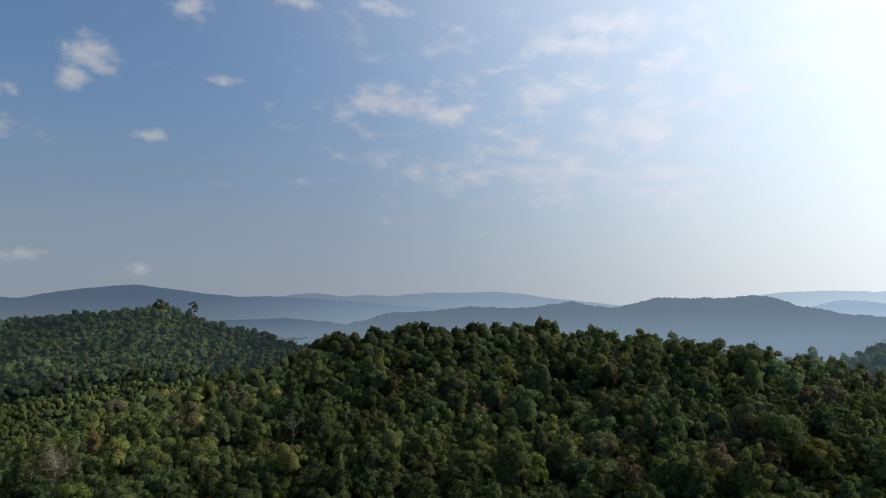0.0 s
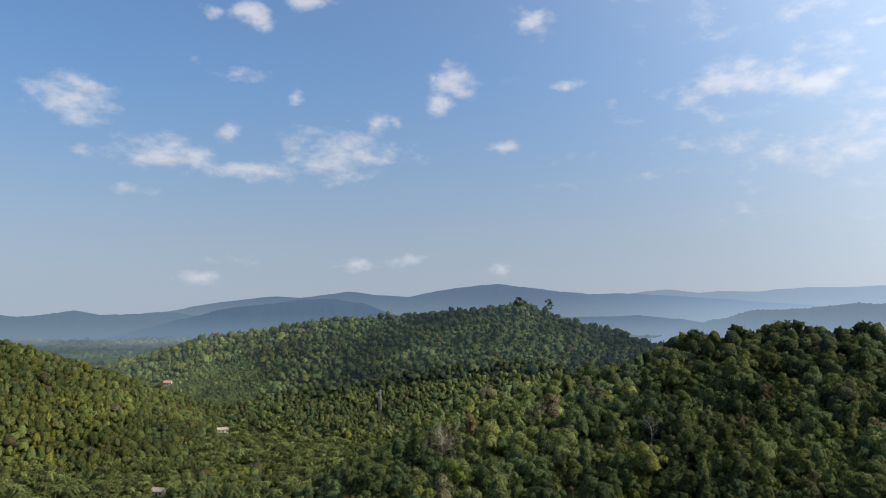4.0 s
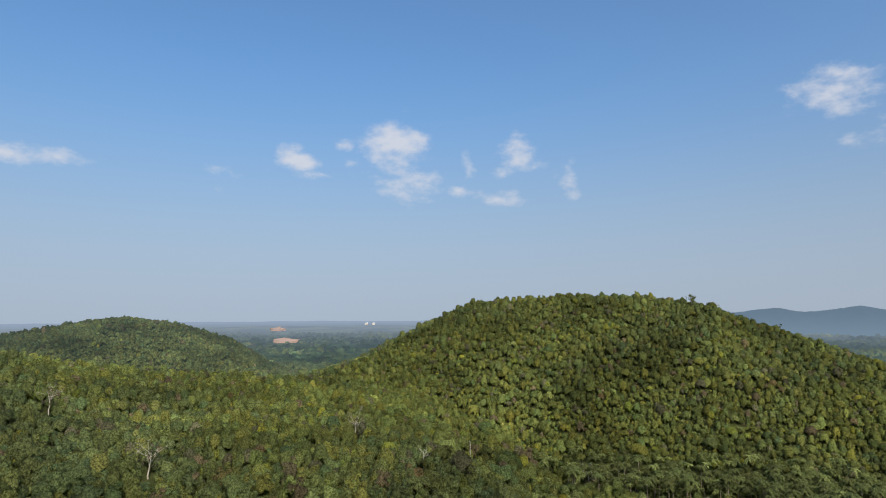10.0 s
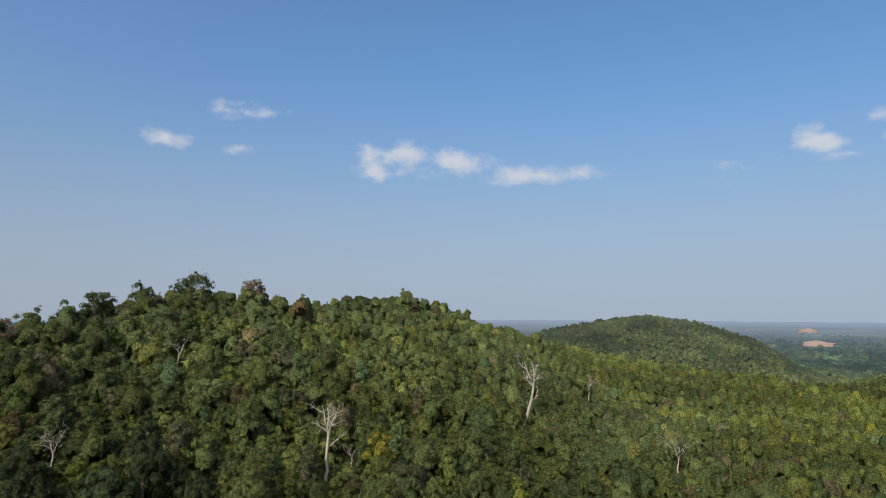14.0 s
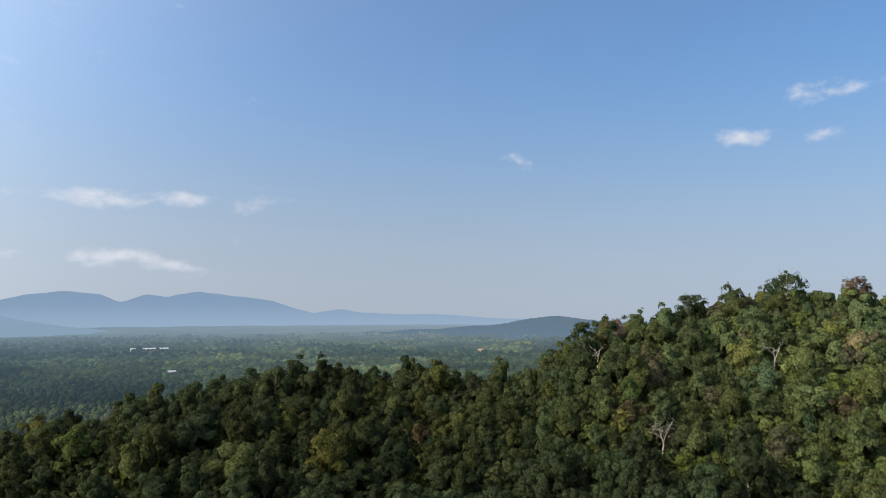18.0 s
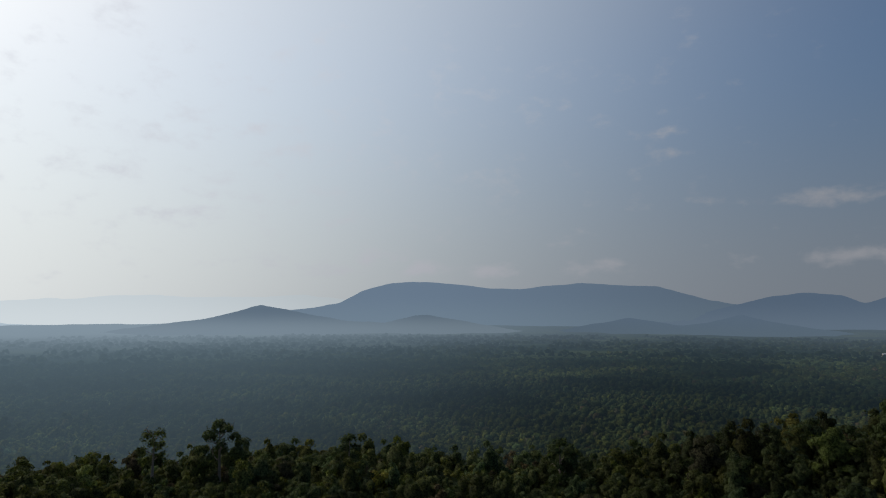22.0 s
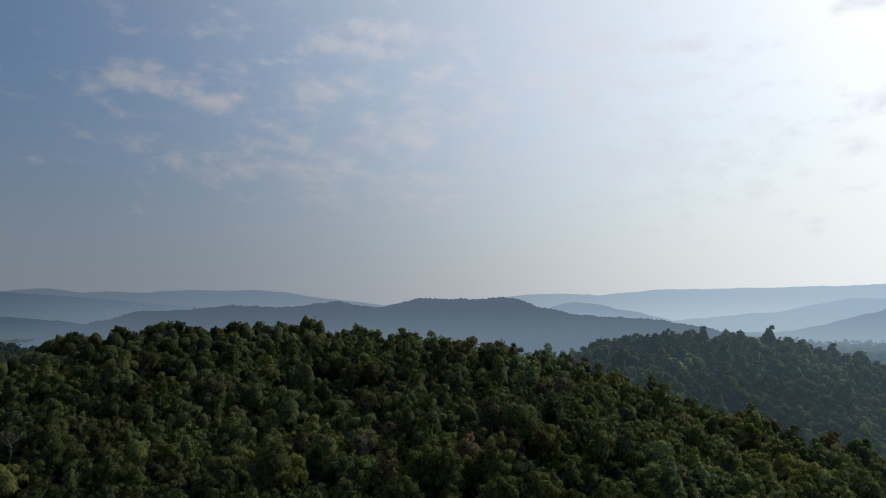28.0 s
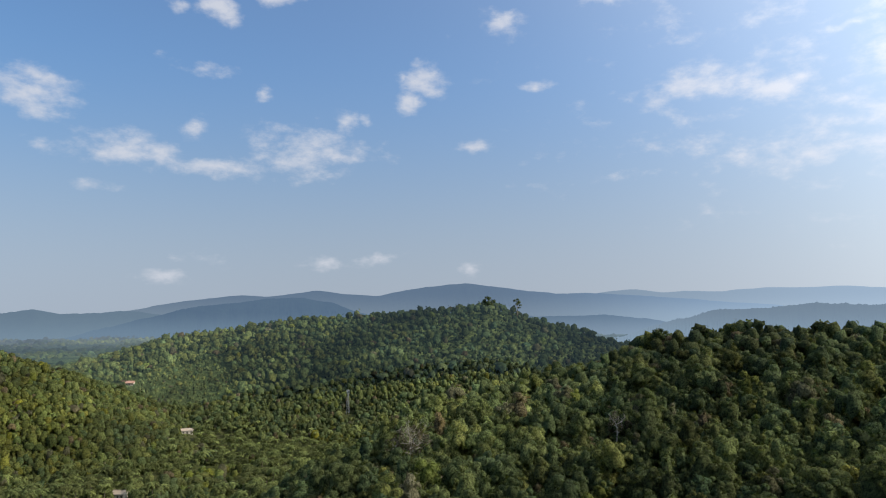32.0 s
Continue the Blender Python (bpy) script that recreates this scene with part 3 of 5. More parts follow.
def ray_place(az, el, start=135.0):
    """Where the line of sight at that bearing and height angle meets the ground: x, y, z and distance."""
    r = np.arange(start, 4700, 1.0)
    d = bearing(az)
    z = land(r * d.x, r * d.y)
    hit = np.nonzero(z >= EYE + r * math.tan(radians(el)))[0]
    i = hit[0] if len(hit) else len(r) - 1
    return Vector((r[i] * d.x, r[i] * d.y, z[i]))


def ground_at(az, r):
    d = bearing(az) * r
    return Vector((d.x, d.y, float(land(np.array([d.x]), np.array([d.y]))[0])))


CLEARINGS = []


def site(place, radius, front=0.0):
    """Keeps a place free of trees, and some ground before it."""
    toward = -Vector((place.x, place.y, 0)).normalized()
    for q in (0.0, 0.5, 1.0) if front else (0.0,):
        c = place + toward * front * q
        CLEARINGS.append((c.x, c.y, radius))
    return place


RED_HOUSE = site(ray_place(38.0, -14.0, 300), 7, 16)
CREAM_HOUSE = site(ray_place(52.6, -13.9, 300), 6, 14)
PALE_HOUSE = site(ray_place(48.0, -9.6, 300), 6, 24)
SLOPE_HOUSE = site(ray_place(52.2, -5.7, 700), 9, 40)
MAST = site(ray_place(35.2, -8.6, 500), 6, 12)
POLE = site(ray_place(89.0, -13.0, 300), 3)
WHITE_HALLS = site(ray_place(205.8, -3.2, 500), 30, 120)
WHITE_HOUSE = site(ray_place(204.4, -5.1, 500), 9, 50)
RIDGE_HOUSE = site(ray_place(179.0, -3.6, 500), 10, 60)
FAR_HALLS = site(ray_place(97.6, -1.3, 1200), 40, 300)
RED_EARTH = [site(ray_place(105.3, -1.75, 1200), 60, 120), site(ray_place(104.6, -2.75, 1200), 45, 110)]
PALE_FIELDS = [site(ray_place(175.2, -2.9, 500), 45, 60)]
# lone pale trees: bearing, height angle of foot and of top
LONE = {"dead_white": (143.9, -14.0, -6.9), "pale_tall": (127.2, -10.6, -3.3), "dead_small": (141.8, -13.1, -10.9), "half_bare": (114.9, -12.9, -10.2),
        "dead_north": (12.7, -11.3, -8.3), "umbrella": (30.0, -13.2, -9.7), "valley_bare": (79.2, -14.8, -12.9), "grove_edge": (93.0, -13.4, -11.4),
        "broken": (155.8, -5.0, -2.4), "upright": (164.2, -12.0, -9.1), "crest_thin": (169.2, -5.0, -2.9), "crest_small": (143.0, -1.2, 0.2),
        "straw": (98.8, -10.9, -9.0), "dry_twigs": (121.8, -7.8, -5.6)}
LONE = {key: (site(ray_place(az, foot), 3.6, 14), top) for key, (az, foot, top) in LONE.items()}

def outward(v):
    """Directions from the middle of a crown to its places."""
    d = v[:, :3] - np.array((0, 0, v[:, 2].min() * 0.62 + v[:, 2].max() * 0.38))
    d = d / (np.linalg.norm(d, axis=1, keepdims=True) + 1e-6) + np.array((0, 0, 0.4))
    return d / np.linalg.norm(d, axis=1, keepdims=True)


def scatter(shapes, places, scales, turns, tints):
    """All the trees of one stretch as arrays: each shape stands at its share of the places."""
    V, T, C, N, n = [], [], [], [], 0
    which = rng.integers(0, len(shapes), len(places))
    for s, (v, t) in enumerate(shapes):
        k = which == s
        if not k.any():
            continue
        p, sc, tu, ti = places[k], scales[k], turns[k], tints[k]
        c, sn = np.cos(tu)[:, None], np.sin(tu)[:, None]
        x = (v[None, :, 0] * c - v[None, :, 1] * sn) * sc[:, None, 0] + p[:, None, 0]
        y = (v[None, :, 0] * sn + v[None, :, 1] * c) * sc[:, None, 0] + p[:, None, 1]
        z = v[None, :, 2] * sc[:, None, 1] + p[:, None, 2]
        V.append(np.stack([x, y, z], -1).reshape(-1, 3))
        T.append((t[None] + (np.arange(len(p)) * len(v))[:, None, None]).reshape(-1, 3) + n)
        o = outward(v)
        N.append(np.stack([o[None, :, 0] * c - o[None, :, 1] * sn, o[None, :, 0] * sn + o[None, :, 1] * c, np.tile(o[:, 2], (len(p), 1))], -1).reshape(-1, 3))
        C.append(np.column_stack([np.repeat(ti, len(v), axis=0), np.tile(v[:, 3], len(p))]))
        n += len(p) * len(v)
    return np.concatenate(V), np.concatenate(T), np.concatenate(C), np.concatenate(N)


def spots(spacing, r0, r1):
    """Jittered places between two distances from the hill's middle."""
    g = np.arange(-r1, r1 + spacing, spacing)
    X, Y = np.meshgrid(g, g)
    X, Y = X + rng.uniform(-0.42, 0.42, X.shape) * spacing, Y + rng.uniform(-0.42, 0.42, X.shape) * spacing
    R = np.hypot(X, Y)
    k = (R >= r0) & (R < r1)
    return X[k], Y[k]


def bearings(x, y):
    return np.degrees(np.arctan2(-x, y)) % 360, np.hypot(x, y)


SIGHT_R = np.arange(60.0, 2720.0, 4.0)
SIGHT_A = np.arange(0.0, 360.0, 0.25)
grid_r, grid_a = np.meshgrid(SIGHT_R, np.radians(SIGHT_A))
grid_z = land(-grid_r * np.sin(grid_a), grid_r * np.cos(grid_a))
rim = np.maximum.accumulate((grid_z + 5 - EYE) / grid_r, axis=1)
IN_SIGHT = (grid_z + 11 - EYE) / grid_r > np.maximum(np.column_stack([np.full((len(SIGHT_A), 3), -9.0), rim[:, :-3]]), math.tan(radians(-17)))


def in_sight(x, y):
    """Whether tree tops there can be seen over the slopes from above the middle of the place."""
    az, r = bearings(x, y)
    return IN_SIGHT[np.round(az * 4).astype(int) % len(SIGHT_A), np.clip(np.round((r - 60) / 4).astype(int), 0, len(SIGHT_R) - 1)]


def mixed_spots(unit, r0, r1):
    """Places and sizes of trees of a mixed wood: some large ones, the common ones between them, young ones in the gaps."""
    cell, half = unit, int(r1 / unit) + 12
    taken = np.zeros((2 * half, 2 * half), bool)
    out = []
    for spacing, keep, lo, hi, claim in ((10.5, 0.6, 1.15, 1.65, 4.6), (6.0, 0.92, 0.7, 1.12, 2.6), (4.4, 0.8, 0.38, 0.66, 0)):
        x, y = spots(spacing * unit, r0, r1)
        ix, iy = (x / cell).astype(int) + half, (y / cell).astype(int) + half
        k = ~taken[ix, iy] & (rng.uniform(size=len(x)) < keep)
        x, y, ix, iy = x[k], y[k], ix[k], iy[k]
        for dx in range(-5, 6):
            for dy in range(-5, 6):
                if math.hypot(dx, dy) <= claim:
                    taken[ix + dx, iy + dy] = True
        out.append((x, y, rng.uniform(lo, hi, len(x)) * unit))
    x, y, s = (np.concatenate(c) for c in zip(*out))
    k = cleared(x, y)
    x, y, s = x[k], y[k], s[k]
    k = in_sight(x, y)
    hidden.append((x[~k], y[~k]))
    return x[k], y[k], s[k]


def light_leaf(x, y):
    """0 for dark evergreen wood (north and east), 1 for light planted trees (the west slopes)."""
    az, r = bearings(x, y)
    light = np.clip(1.25 - np.abs(az - 88) / 45, 0, 1) * np.clip((r - 200) / 220, 0.15, 1) + 0.42 * fbm(x / 130, y / 130, 21) + 0.2 * fbm(x / 38, y / 38, 23)
    light += 0.25 * np.clip(1 - np.abs(az - 132) / 22, 0, 1) + 0.6 * np.clip(1.2 - np.abs(az - 108) / 13, 0, 1) * (r < 330)
    light += 0.9 * ((az > 22) & (az < 62) & (r > 300) & (r < 560)) * np.clip(2.2 * fbm(x / 55, y / 55, 27), 0, 1)
    return light + 0.35 * np.clip((az - 34) / 8, 0, 1) * ((az < 62) & (r > 700)) + 0.25 * ((az > 205) & (az < 300) & (r > 320)) * (fbm(x / 200, y / 80, 25) > 0)


def plain_tints(x, y):
    """Patches of dark wood and of lighter plantations on the plain."""
    n = len(x)
    patch = np.clip(0.45 + 1.3 * fbm(x / 230, y / 230, 51) + 0.35 * fbm(x / 70, y / 70, 53) + rng.normal(0, 0.12, n), 0, 1)[:, None]
    return np.array((0.032, 0.047, 0.021)) * (1 - patch) + np.array((0.098, 0.12, 0.042)) * patch


def wood_tints(x, y):
    """Leaf colours, with some dry or yellow crowns, and with light and shade painted in by bearing."""
    n = len(x)
    light = np.clip(light_leaf(x, y) + rng.normal(0, 0.2, n), 0, 1)[:, None]
    dark, pale = np.array((0.08, 0.1, 0.04)), np.array((0.108, 0.123, 0.032))
    c = dark * (1 - light) + pale * light
    dry = rng.uniform(size=n)
    c = np.where((dry < 0.014)[:, None], np.array((0.105, 0.088, 0.046)), c)
    c = np.where((dry > 0.975)[:, None], np.array((0.14, 0.155, 0.05)), c)
    plain = 0.9 * np.clip((np.hypot(x, y) - 560) / 300, 0, 1)[:, None]
    c = c * (1 - plain) + plain_tints(x, y) * plain
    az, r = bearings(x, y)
    # light painted into the north-east tints, shade into the south-east and the shoulder
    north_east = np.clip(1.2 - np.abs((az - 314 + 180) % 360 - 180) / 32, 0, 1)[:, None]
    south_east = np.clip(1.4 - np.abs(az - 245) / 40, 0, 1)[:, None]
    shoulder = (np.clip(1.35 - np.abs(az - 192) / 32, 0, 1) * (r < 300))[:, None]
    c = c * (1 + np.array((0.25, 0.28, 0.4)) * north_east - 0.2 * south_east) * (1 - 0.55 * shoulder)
    # backlit shade painted into the tints of the woods on the sun's side
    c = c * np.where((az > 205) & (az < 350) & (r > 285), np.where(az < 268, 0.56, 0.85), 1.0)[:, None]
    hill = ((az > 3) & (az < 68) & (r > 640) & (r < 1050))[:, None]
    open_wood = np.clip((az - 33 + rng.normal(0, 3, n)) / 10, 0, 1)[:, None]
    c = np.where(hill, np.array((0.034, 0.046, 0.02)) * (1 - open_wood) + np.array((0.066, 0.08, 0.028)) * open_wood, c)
    west = ((az > 96) & (az < 138) & (r > 640) & (r < 1300))[:, None]
    c = np.where(west, np.array((0.078, 0.093, 0.034)), c)
    stand = (1 + 0.3 * fbm(x / 42, y / 42, 61) + 0.2 * fbm(x / 120, y / 120, 63))[:, None]
    c = c * np.clip(stand, 0.55, 1.5)
    warm = np.clip(rng.normal(0, 0.09, (n, 1)), -0.2, 0.25)
    c = c * (1 + warm * np.array((1.0, 0.15, -0.9)))
    kind = rng.uniform(size=(n, 1))
    grey = c.mean(1, keepdims=True)
    c = np.where(kind < 0.03, c * np.array((1.3, 1.25, 0.8)), c)
    c = np.where((kind > 0.05) & (kind < 0.065), grey * np.array((1.3, 1.05, 0.58)), c)
    c = np.where((kind > 0.09) & (kind < 0.115), grey * np.array((1.12, 1.1, 0.6)), c)
    return c * rng.lognormal(0, 0.2, (n, 1))


def plant(name, shapes, x, y, size, label, spread=0.24, squash=(0.85, 1.2), mat=LEAF, category="forest", tints=wood_tints):
    z = land(x, y)
    n = len(x)
    s = size * np.exp(spread * np.clip(rng.normal(0, 1, n), -2, 1.3))
    sc = np.stack([s, s * rng.uniform(*squash, n) * np.where(s < 0.45, 1.25, 1.0)], 1)
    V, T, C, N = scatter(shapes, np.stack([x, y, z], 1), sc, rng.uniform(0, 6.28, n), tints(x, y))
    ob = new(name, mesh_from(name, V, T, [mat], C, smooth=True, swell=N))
    return tagged(ob, label, category, kind="stuff")


def wood_shapes(count, height, width, lobes, tufts, leaf, **more):
    """Crowns of several habits: tall eggs, broad domes and columns."""
    made = []
    for i in range(count):
        tall, wide, low, widest = ((1.05, 0.95, 0.12, 0.45), (0.9, 1.15, 0.28, 0.6), (1.03, 0.84, 0.06, 0.42))[i % 3]
        made.append(crown(height * tall * rng.uniform(0.9, 1.12), width * wide * rng.uniform(0.9, 1.12), lobes, tufts, leaf, low, widest=widest, **more))
    return made


def whole(shape):
    """A crown too far off to see through."""
    shape[0][:, 3] = 3.0
    return shape


NEAR_SHAPES = wood_shapes(15, 12.0, 8.4, 13, 125, 0.56, heart=0.62)
HALF_SHAPES = wood_shapes(15, 11.5, 8.2, 8, 55, 0.66, heart=0.62)
YOUNG_SHAPES = wood_shapes(9, 12.0, 8.4, 2, 24, 1.0, heart=0.65)
MID_SHAPES = [whole(c) for c in wood_shapes(15, 11.0, 7.6, 2, 9, 0.9, core=0.85, heart=0.75)]
EAST_SHAPES = wood_shapes(15, 11.5, 8.0, 4, 26, 0.8, heart=0.68)
FINE_SHAPES = [whole(c) for c in wood_shapes(18, 8.8, 7.0, 4, 12, 1.0, core=0.0, heart=0.92)]
FAR_SHAPES = [whole(c) for c in wood_shapes(18, 7.4, 7.2, 4, 6, 1.0, core=0.0, heart=0.9)]
SHRUB_SHAPES = [crown(4.5 * rng.uniform(0.8, 1.3), 5.0, 3, 12, 0.7, 0.0, clump=dome) for _ in range(6)]
LOW_SHAPES = [lump(np.array((0, 0, 3.0)), np.array((5.2, 5.2, 5.2)), 0.25, ICO_HALF) for _ in range(10)]
PALM_SHAPES = [palm_crown(rng.uniform(11, 15)) for _ in range(4)]


def palm_ground(x, y):
    az, r = bearings(x, y)
    return (az > 30) & (az < 100) & (r > 250) & (land(x, y) < 14) & (r < 900) & (fbm(x / 60, y / 60, 31) > -0.25)


def palm_tints(x, y):
    return np.array((0.115, 0.135, 0.046)) * rng.lognormal(0, 0.35, (len(x), 1))


def cleared(x, y):
    """Places kept free of trees, round the houses, the mast and the lone trees."""
    ok = np.ones(len(x), bool)
    for cx, cy, rad in CLEARINGS:
        ok &= np.hypot(x - cx, y - cy) > rad
    return ok


def small_trees(x, y):
    """Where the planted trees of the saddle, the west hill and the plain are young and close."""
    az, r = bearings(x, y)
    return ((az > 92) & (az < 132) & (r > 245)) | ((az > 165) & (az < 268) & (r > 300)) | ((az > 132) & (az < 165) & (r > 480))


hidden = []
x, y, s = mixed_spots(0.72, 124, 285)
near = np.hypot(x, y)
az, r = bearings(x, y)
fine = (az > 92) & (az < 132) & (near > 245)
x, y, s, near = x[~fine], y[~fine], s[~fine], near[~fine]
single = (near <= np.sort(near[s > 0.49])[299]) & (s > 0.49)
SINGLE_TREES = x[single], y[single], s[single]
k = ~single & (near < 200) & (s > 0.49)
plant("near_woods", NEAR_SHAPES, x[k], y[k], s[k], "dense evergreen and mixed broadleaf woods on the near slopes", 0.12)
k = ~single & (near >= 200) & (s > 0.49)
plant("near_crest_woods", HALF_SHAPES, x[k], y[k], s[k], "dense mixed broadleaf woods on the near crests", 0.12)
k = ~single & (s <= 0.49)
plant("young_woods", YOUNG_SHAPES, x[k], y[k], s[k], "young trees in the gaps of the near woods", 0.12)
x, y = spots(5.2, 125, 230)
k = in_sight(x, y)
plant("undergrowth", SHRUB_SHAPES, x[k], y[k], 0.85, "low green shrubs and climbers under the near trees", 0.3, category="shrubs")
x, y = spots(5.0, 205, 430)
k = in_sight(x, y) & ~palm_ground(x, y) & ~small_trees(x, y) & ((bearings(x, y)[0] < 215) | (bearings(x, y)[0] > 345) | (np.hypot(x, y) < 300))
plant("thicket", LOW_SHAPES, x[k], y[k], 0.45, "low dark thicket that fills the wood's edge on the crests", 0.25, (0.7, 1.0), category="shrubs")


x, y, s = mixed_spots(0.76, 285, 450)
k = ~small_trees(x, y)
x, y, s = x[k], y[k], s[k]
k = palm_ground(x, y)
palm_x, palm_y = x[k & (s > 0.58)], y[k & (s > 0.58)]
x, y, s = x[~k], y[~k], s[~k]
az, r = bearings(x, y)
k = (az < 268) | (az > 345) | (r < 300)
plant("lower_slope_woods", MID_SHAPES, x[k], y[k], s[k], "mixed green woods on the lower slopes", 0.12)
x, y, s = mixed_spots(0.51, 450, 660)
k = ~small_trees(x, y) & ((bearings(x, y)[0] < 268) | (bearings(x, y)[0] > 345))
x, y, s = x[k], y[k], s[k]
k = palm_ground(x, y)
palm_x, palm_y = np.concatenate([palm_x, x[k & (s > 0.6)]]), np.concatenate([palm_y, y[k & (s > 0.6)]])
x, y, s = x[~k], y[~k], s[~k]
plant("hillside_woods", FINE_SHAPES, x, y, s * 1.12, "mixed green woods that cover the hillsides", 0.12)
# the east hill's trees wear the far leaf material, haze painted in from 300 m
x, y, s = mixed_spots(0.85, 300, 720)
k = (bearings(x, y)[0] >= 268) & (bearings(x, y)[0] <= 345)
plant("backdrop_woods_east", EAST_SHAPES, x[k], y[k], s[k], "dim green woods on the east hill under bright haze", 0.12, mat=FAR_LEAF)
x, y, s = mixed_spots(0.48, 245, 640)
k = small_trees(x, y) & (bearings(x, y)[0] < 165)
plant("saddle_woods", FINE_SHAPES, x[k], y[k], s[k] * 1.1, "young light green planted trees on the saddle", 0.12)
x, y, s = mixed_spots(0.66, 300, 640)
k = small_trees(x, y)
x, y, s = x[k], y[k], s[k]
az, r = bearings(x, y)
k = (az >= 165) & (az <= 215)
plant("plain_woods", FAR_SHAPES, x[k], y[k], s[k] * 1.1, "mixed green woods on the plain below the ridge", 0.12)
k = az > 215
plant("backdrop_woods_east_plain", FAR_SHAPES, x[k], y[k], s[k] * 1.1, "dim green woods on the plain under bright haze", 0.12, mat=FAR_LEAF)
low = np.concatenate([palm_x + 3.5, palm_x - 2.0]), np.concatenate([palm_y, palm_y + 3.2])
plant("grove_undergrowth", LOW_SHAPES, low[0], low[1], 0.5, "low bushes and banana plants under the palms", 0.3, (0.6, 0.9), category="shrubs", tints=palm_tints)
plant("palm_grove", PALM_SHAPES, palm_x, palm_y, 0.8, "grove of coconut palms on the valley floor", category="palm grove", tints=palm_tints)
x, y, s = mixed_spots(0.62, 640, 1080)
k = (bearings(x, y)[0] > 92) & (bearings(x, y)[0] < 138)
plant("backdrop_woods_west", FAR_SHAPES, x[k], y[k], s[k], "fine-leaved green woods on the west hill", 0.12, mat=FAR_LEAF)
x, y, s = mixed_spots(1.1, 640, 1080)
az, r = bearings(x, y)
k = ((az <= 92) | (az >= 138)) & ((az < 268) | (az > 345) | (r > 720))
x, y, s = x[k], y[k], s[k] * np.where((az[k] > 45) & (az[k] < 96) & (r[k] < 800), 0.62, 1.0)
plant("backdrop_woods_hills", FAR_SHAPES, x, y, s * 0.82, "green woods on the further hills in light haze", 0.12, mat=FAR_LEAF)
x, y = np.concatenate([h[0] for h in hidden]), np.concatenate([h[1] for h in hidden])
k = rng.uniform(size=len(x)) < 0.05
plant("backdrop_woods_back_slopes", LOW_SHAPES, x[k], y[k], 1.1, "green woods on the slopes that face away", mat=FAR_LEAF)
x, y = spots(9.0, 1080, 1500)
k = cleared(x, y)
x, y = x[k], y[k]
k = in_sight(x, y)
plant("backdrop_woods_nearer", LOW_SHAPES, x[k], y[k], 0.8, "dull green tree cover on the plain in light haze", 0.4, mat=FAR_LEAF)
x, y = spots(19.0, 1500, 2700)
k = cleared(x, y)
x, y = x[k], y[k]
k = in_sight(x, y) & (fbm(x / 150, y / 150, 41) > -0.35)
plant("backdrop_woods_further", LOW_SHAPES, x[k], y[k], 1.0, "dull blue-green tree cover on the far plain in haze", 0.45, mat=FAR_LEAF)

# ---------------------------------------------------------------- far ridges
def far_ridge(name, dist, nodes, mat, label, rough=3.0, base=-6.0, depth=500):
    na, ne = np.array(nodes, float).T
    az = np.arange(na[0], na[-1] + 0.01, 0.06 if dist < 3200 else 0.12)
    el = np.interp(az, na, ne)
    k = 11 if dist < 3200 else 5
    el = np.convolve(np.pad(el, k // 2, mode="edge"), np.ones(k) / k, mode="valid")
    top = EYE + dist * np.tan(np.radians(el)) + rough * (0.8 * fbm(az * 0.6, az * 0 + dist, 5, 3) + 0.15 * fbm(az * 3.4, az * 0 + dist, 6, 2))
    # tree tops on the nearer crests
    top = top + (2.6 if dist < 2500 else 1.6 if dist < 3500 else 0.6) * np.abs(fbm(az * 5.5, az * 0 + dist, 8, 3))
    V, rows = [], 9
    for k in range(rows):
        q = k / (rows - 1)
        d = dist - depth * (1 - q) + 60 * fbm(az * 0.5, az * 0 + q * 3, 9) * (1 - q)
        zz = base + (top - base) * (1 - (1 - q) ** 1.35) + 0.10 * (top - base) * fbm(az * 0.8, az * 0 + q * 4, 13) * math.sin(q * math.pi)
        V.append(np.stack([-np.sin(np.radians(az)) * d, np.cos(np.radians(az)) * d, zz], 1))
    V.append(np.stack([-np.sin(np.radians(az)) * (dist + 80), np.cos(np.radians(az)) * (dist + 80), az * 0 + base], 1))
    rows, n = len(V), len(az)
    i, j = np.meshgrid(np.arange(rows - 1), np.arange(n - 1), indexing="ij")
    a = i * n + j
    T = np.concatenate([np.stack([a, a + n + 1, a + 1], -1).reshape(-1, 3), np.stack([a, a + n, a + n + 1], -1).reshape(-1, 3)])
    return tagged(new(name, mesh_from(name, np.concatenate(V), T, [mat], smooth=True)), label, "hill", kind="structure")


# every ridge has its haze painted as glow in its own material
FOREST_DIM = (0.03, 0.045, 0.03)


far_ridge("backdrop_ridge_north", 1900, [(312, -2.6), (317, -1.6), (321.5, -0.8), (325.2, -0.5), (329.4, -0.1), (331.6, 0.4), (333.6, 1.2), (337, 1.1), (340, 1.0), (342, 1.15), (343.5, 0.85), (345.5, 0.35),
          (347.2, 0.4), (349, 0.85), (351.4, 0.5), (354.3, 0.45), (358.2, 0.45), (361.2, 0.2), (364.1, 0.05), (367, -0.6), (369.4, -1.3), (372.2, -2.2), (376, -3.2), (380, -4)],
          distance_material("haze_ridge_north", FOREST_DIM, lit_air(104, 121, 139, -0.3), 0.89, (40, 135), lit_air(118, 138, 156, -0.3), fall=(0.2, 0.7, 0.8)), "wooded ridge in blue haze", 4)
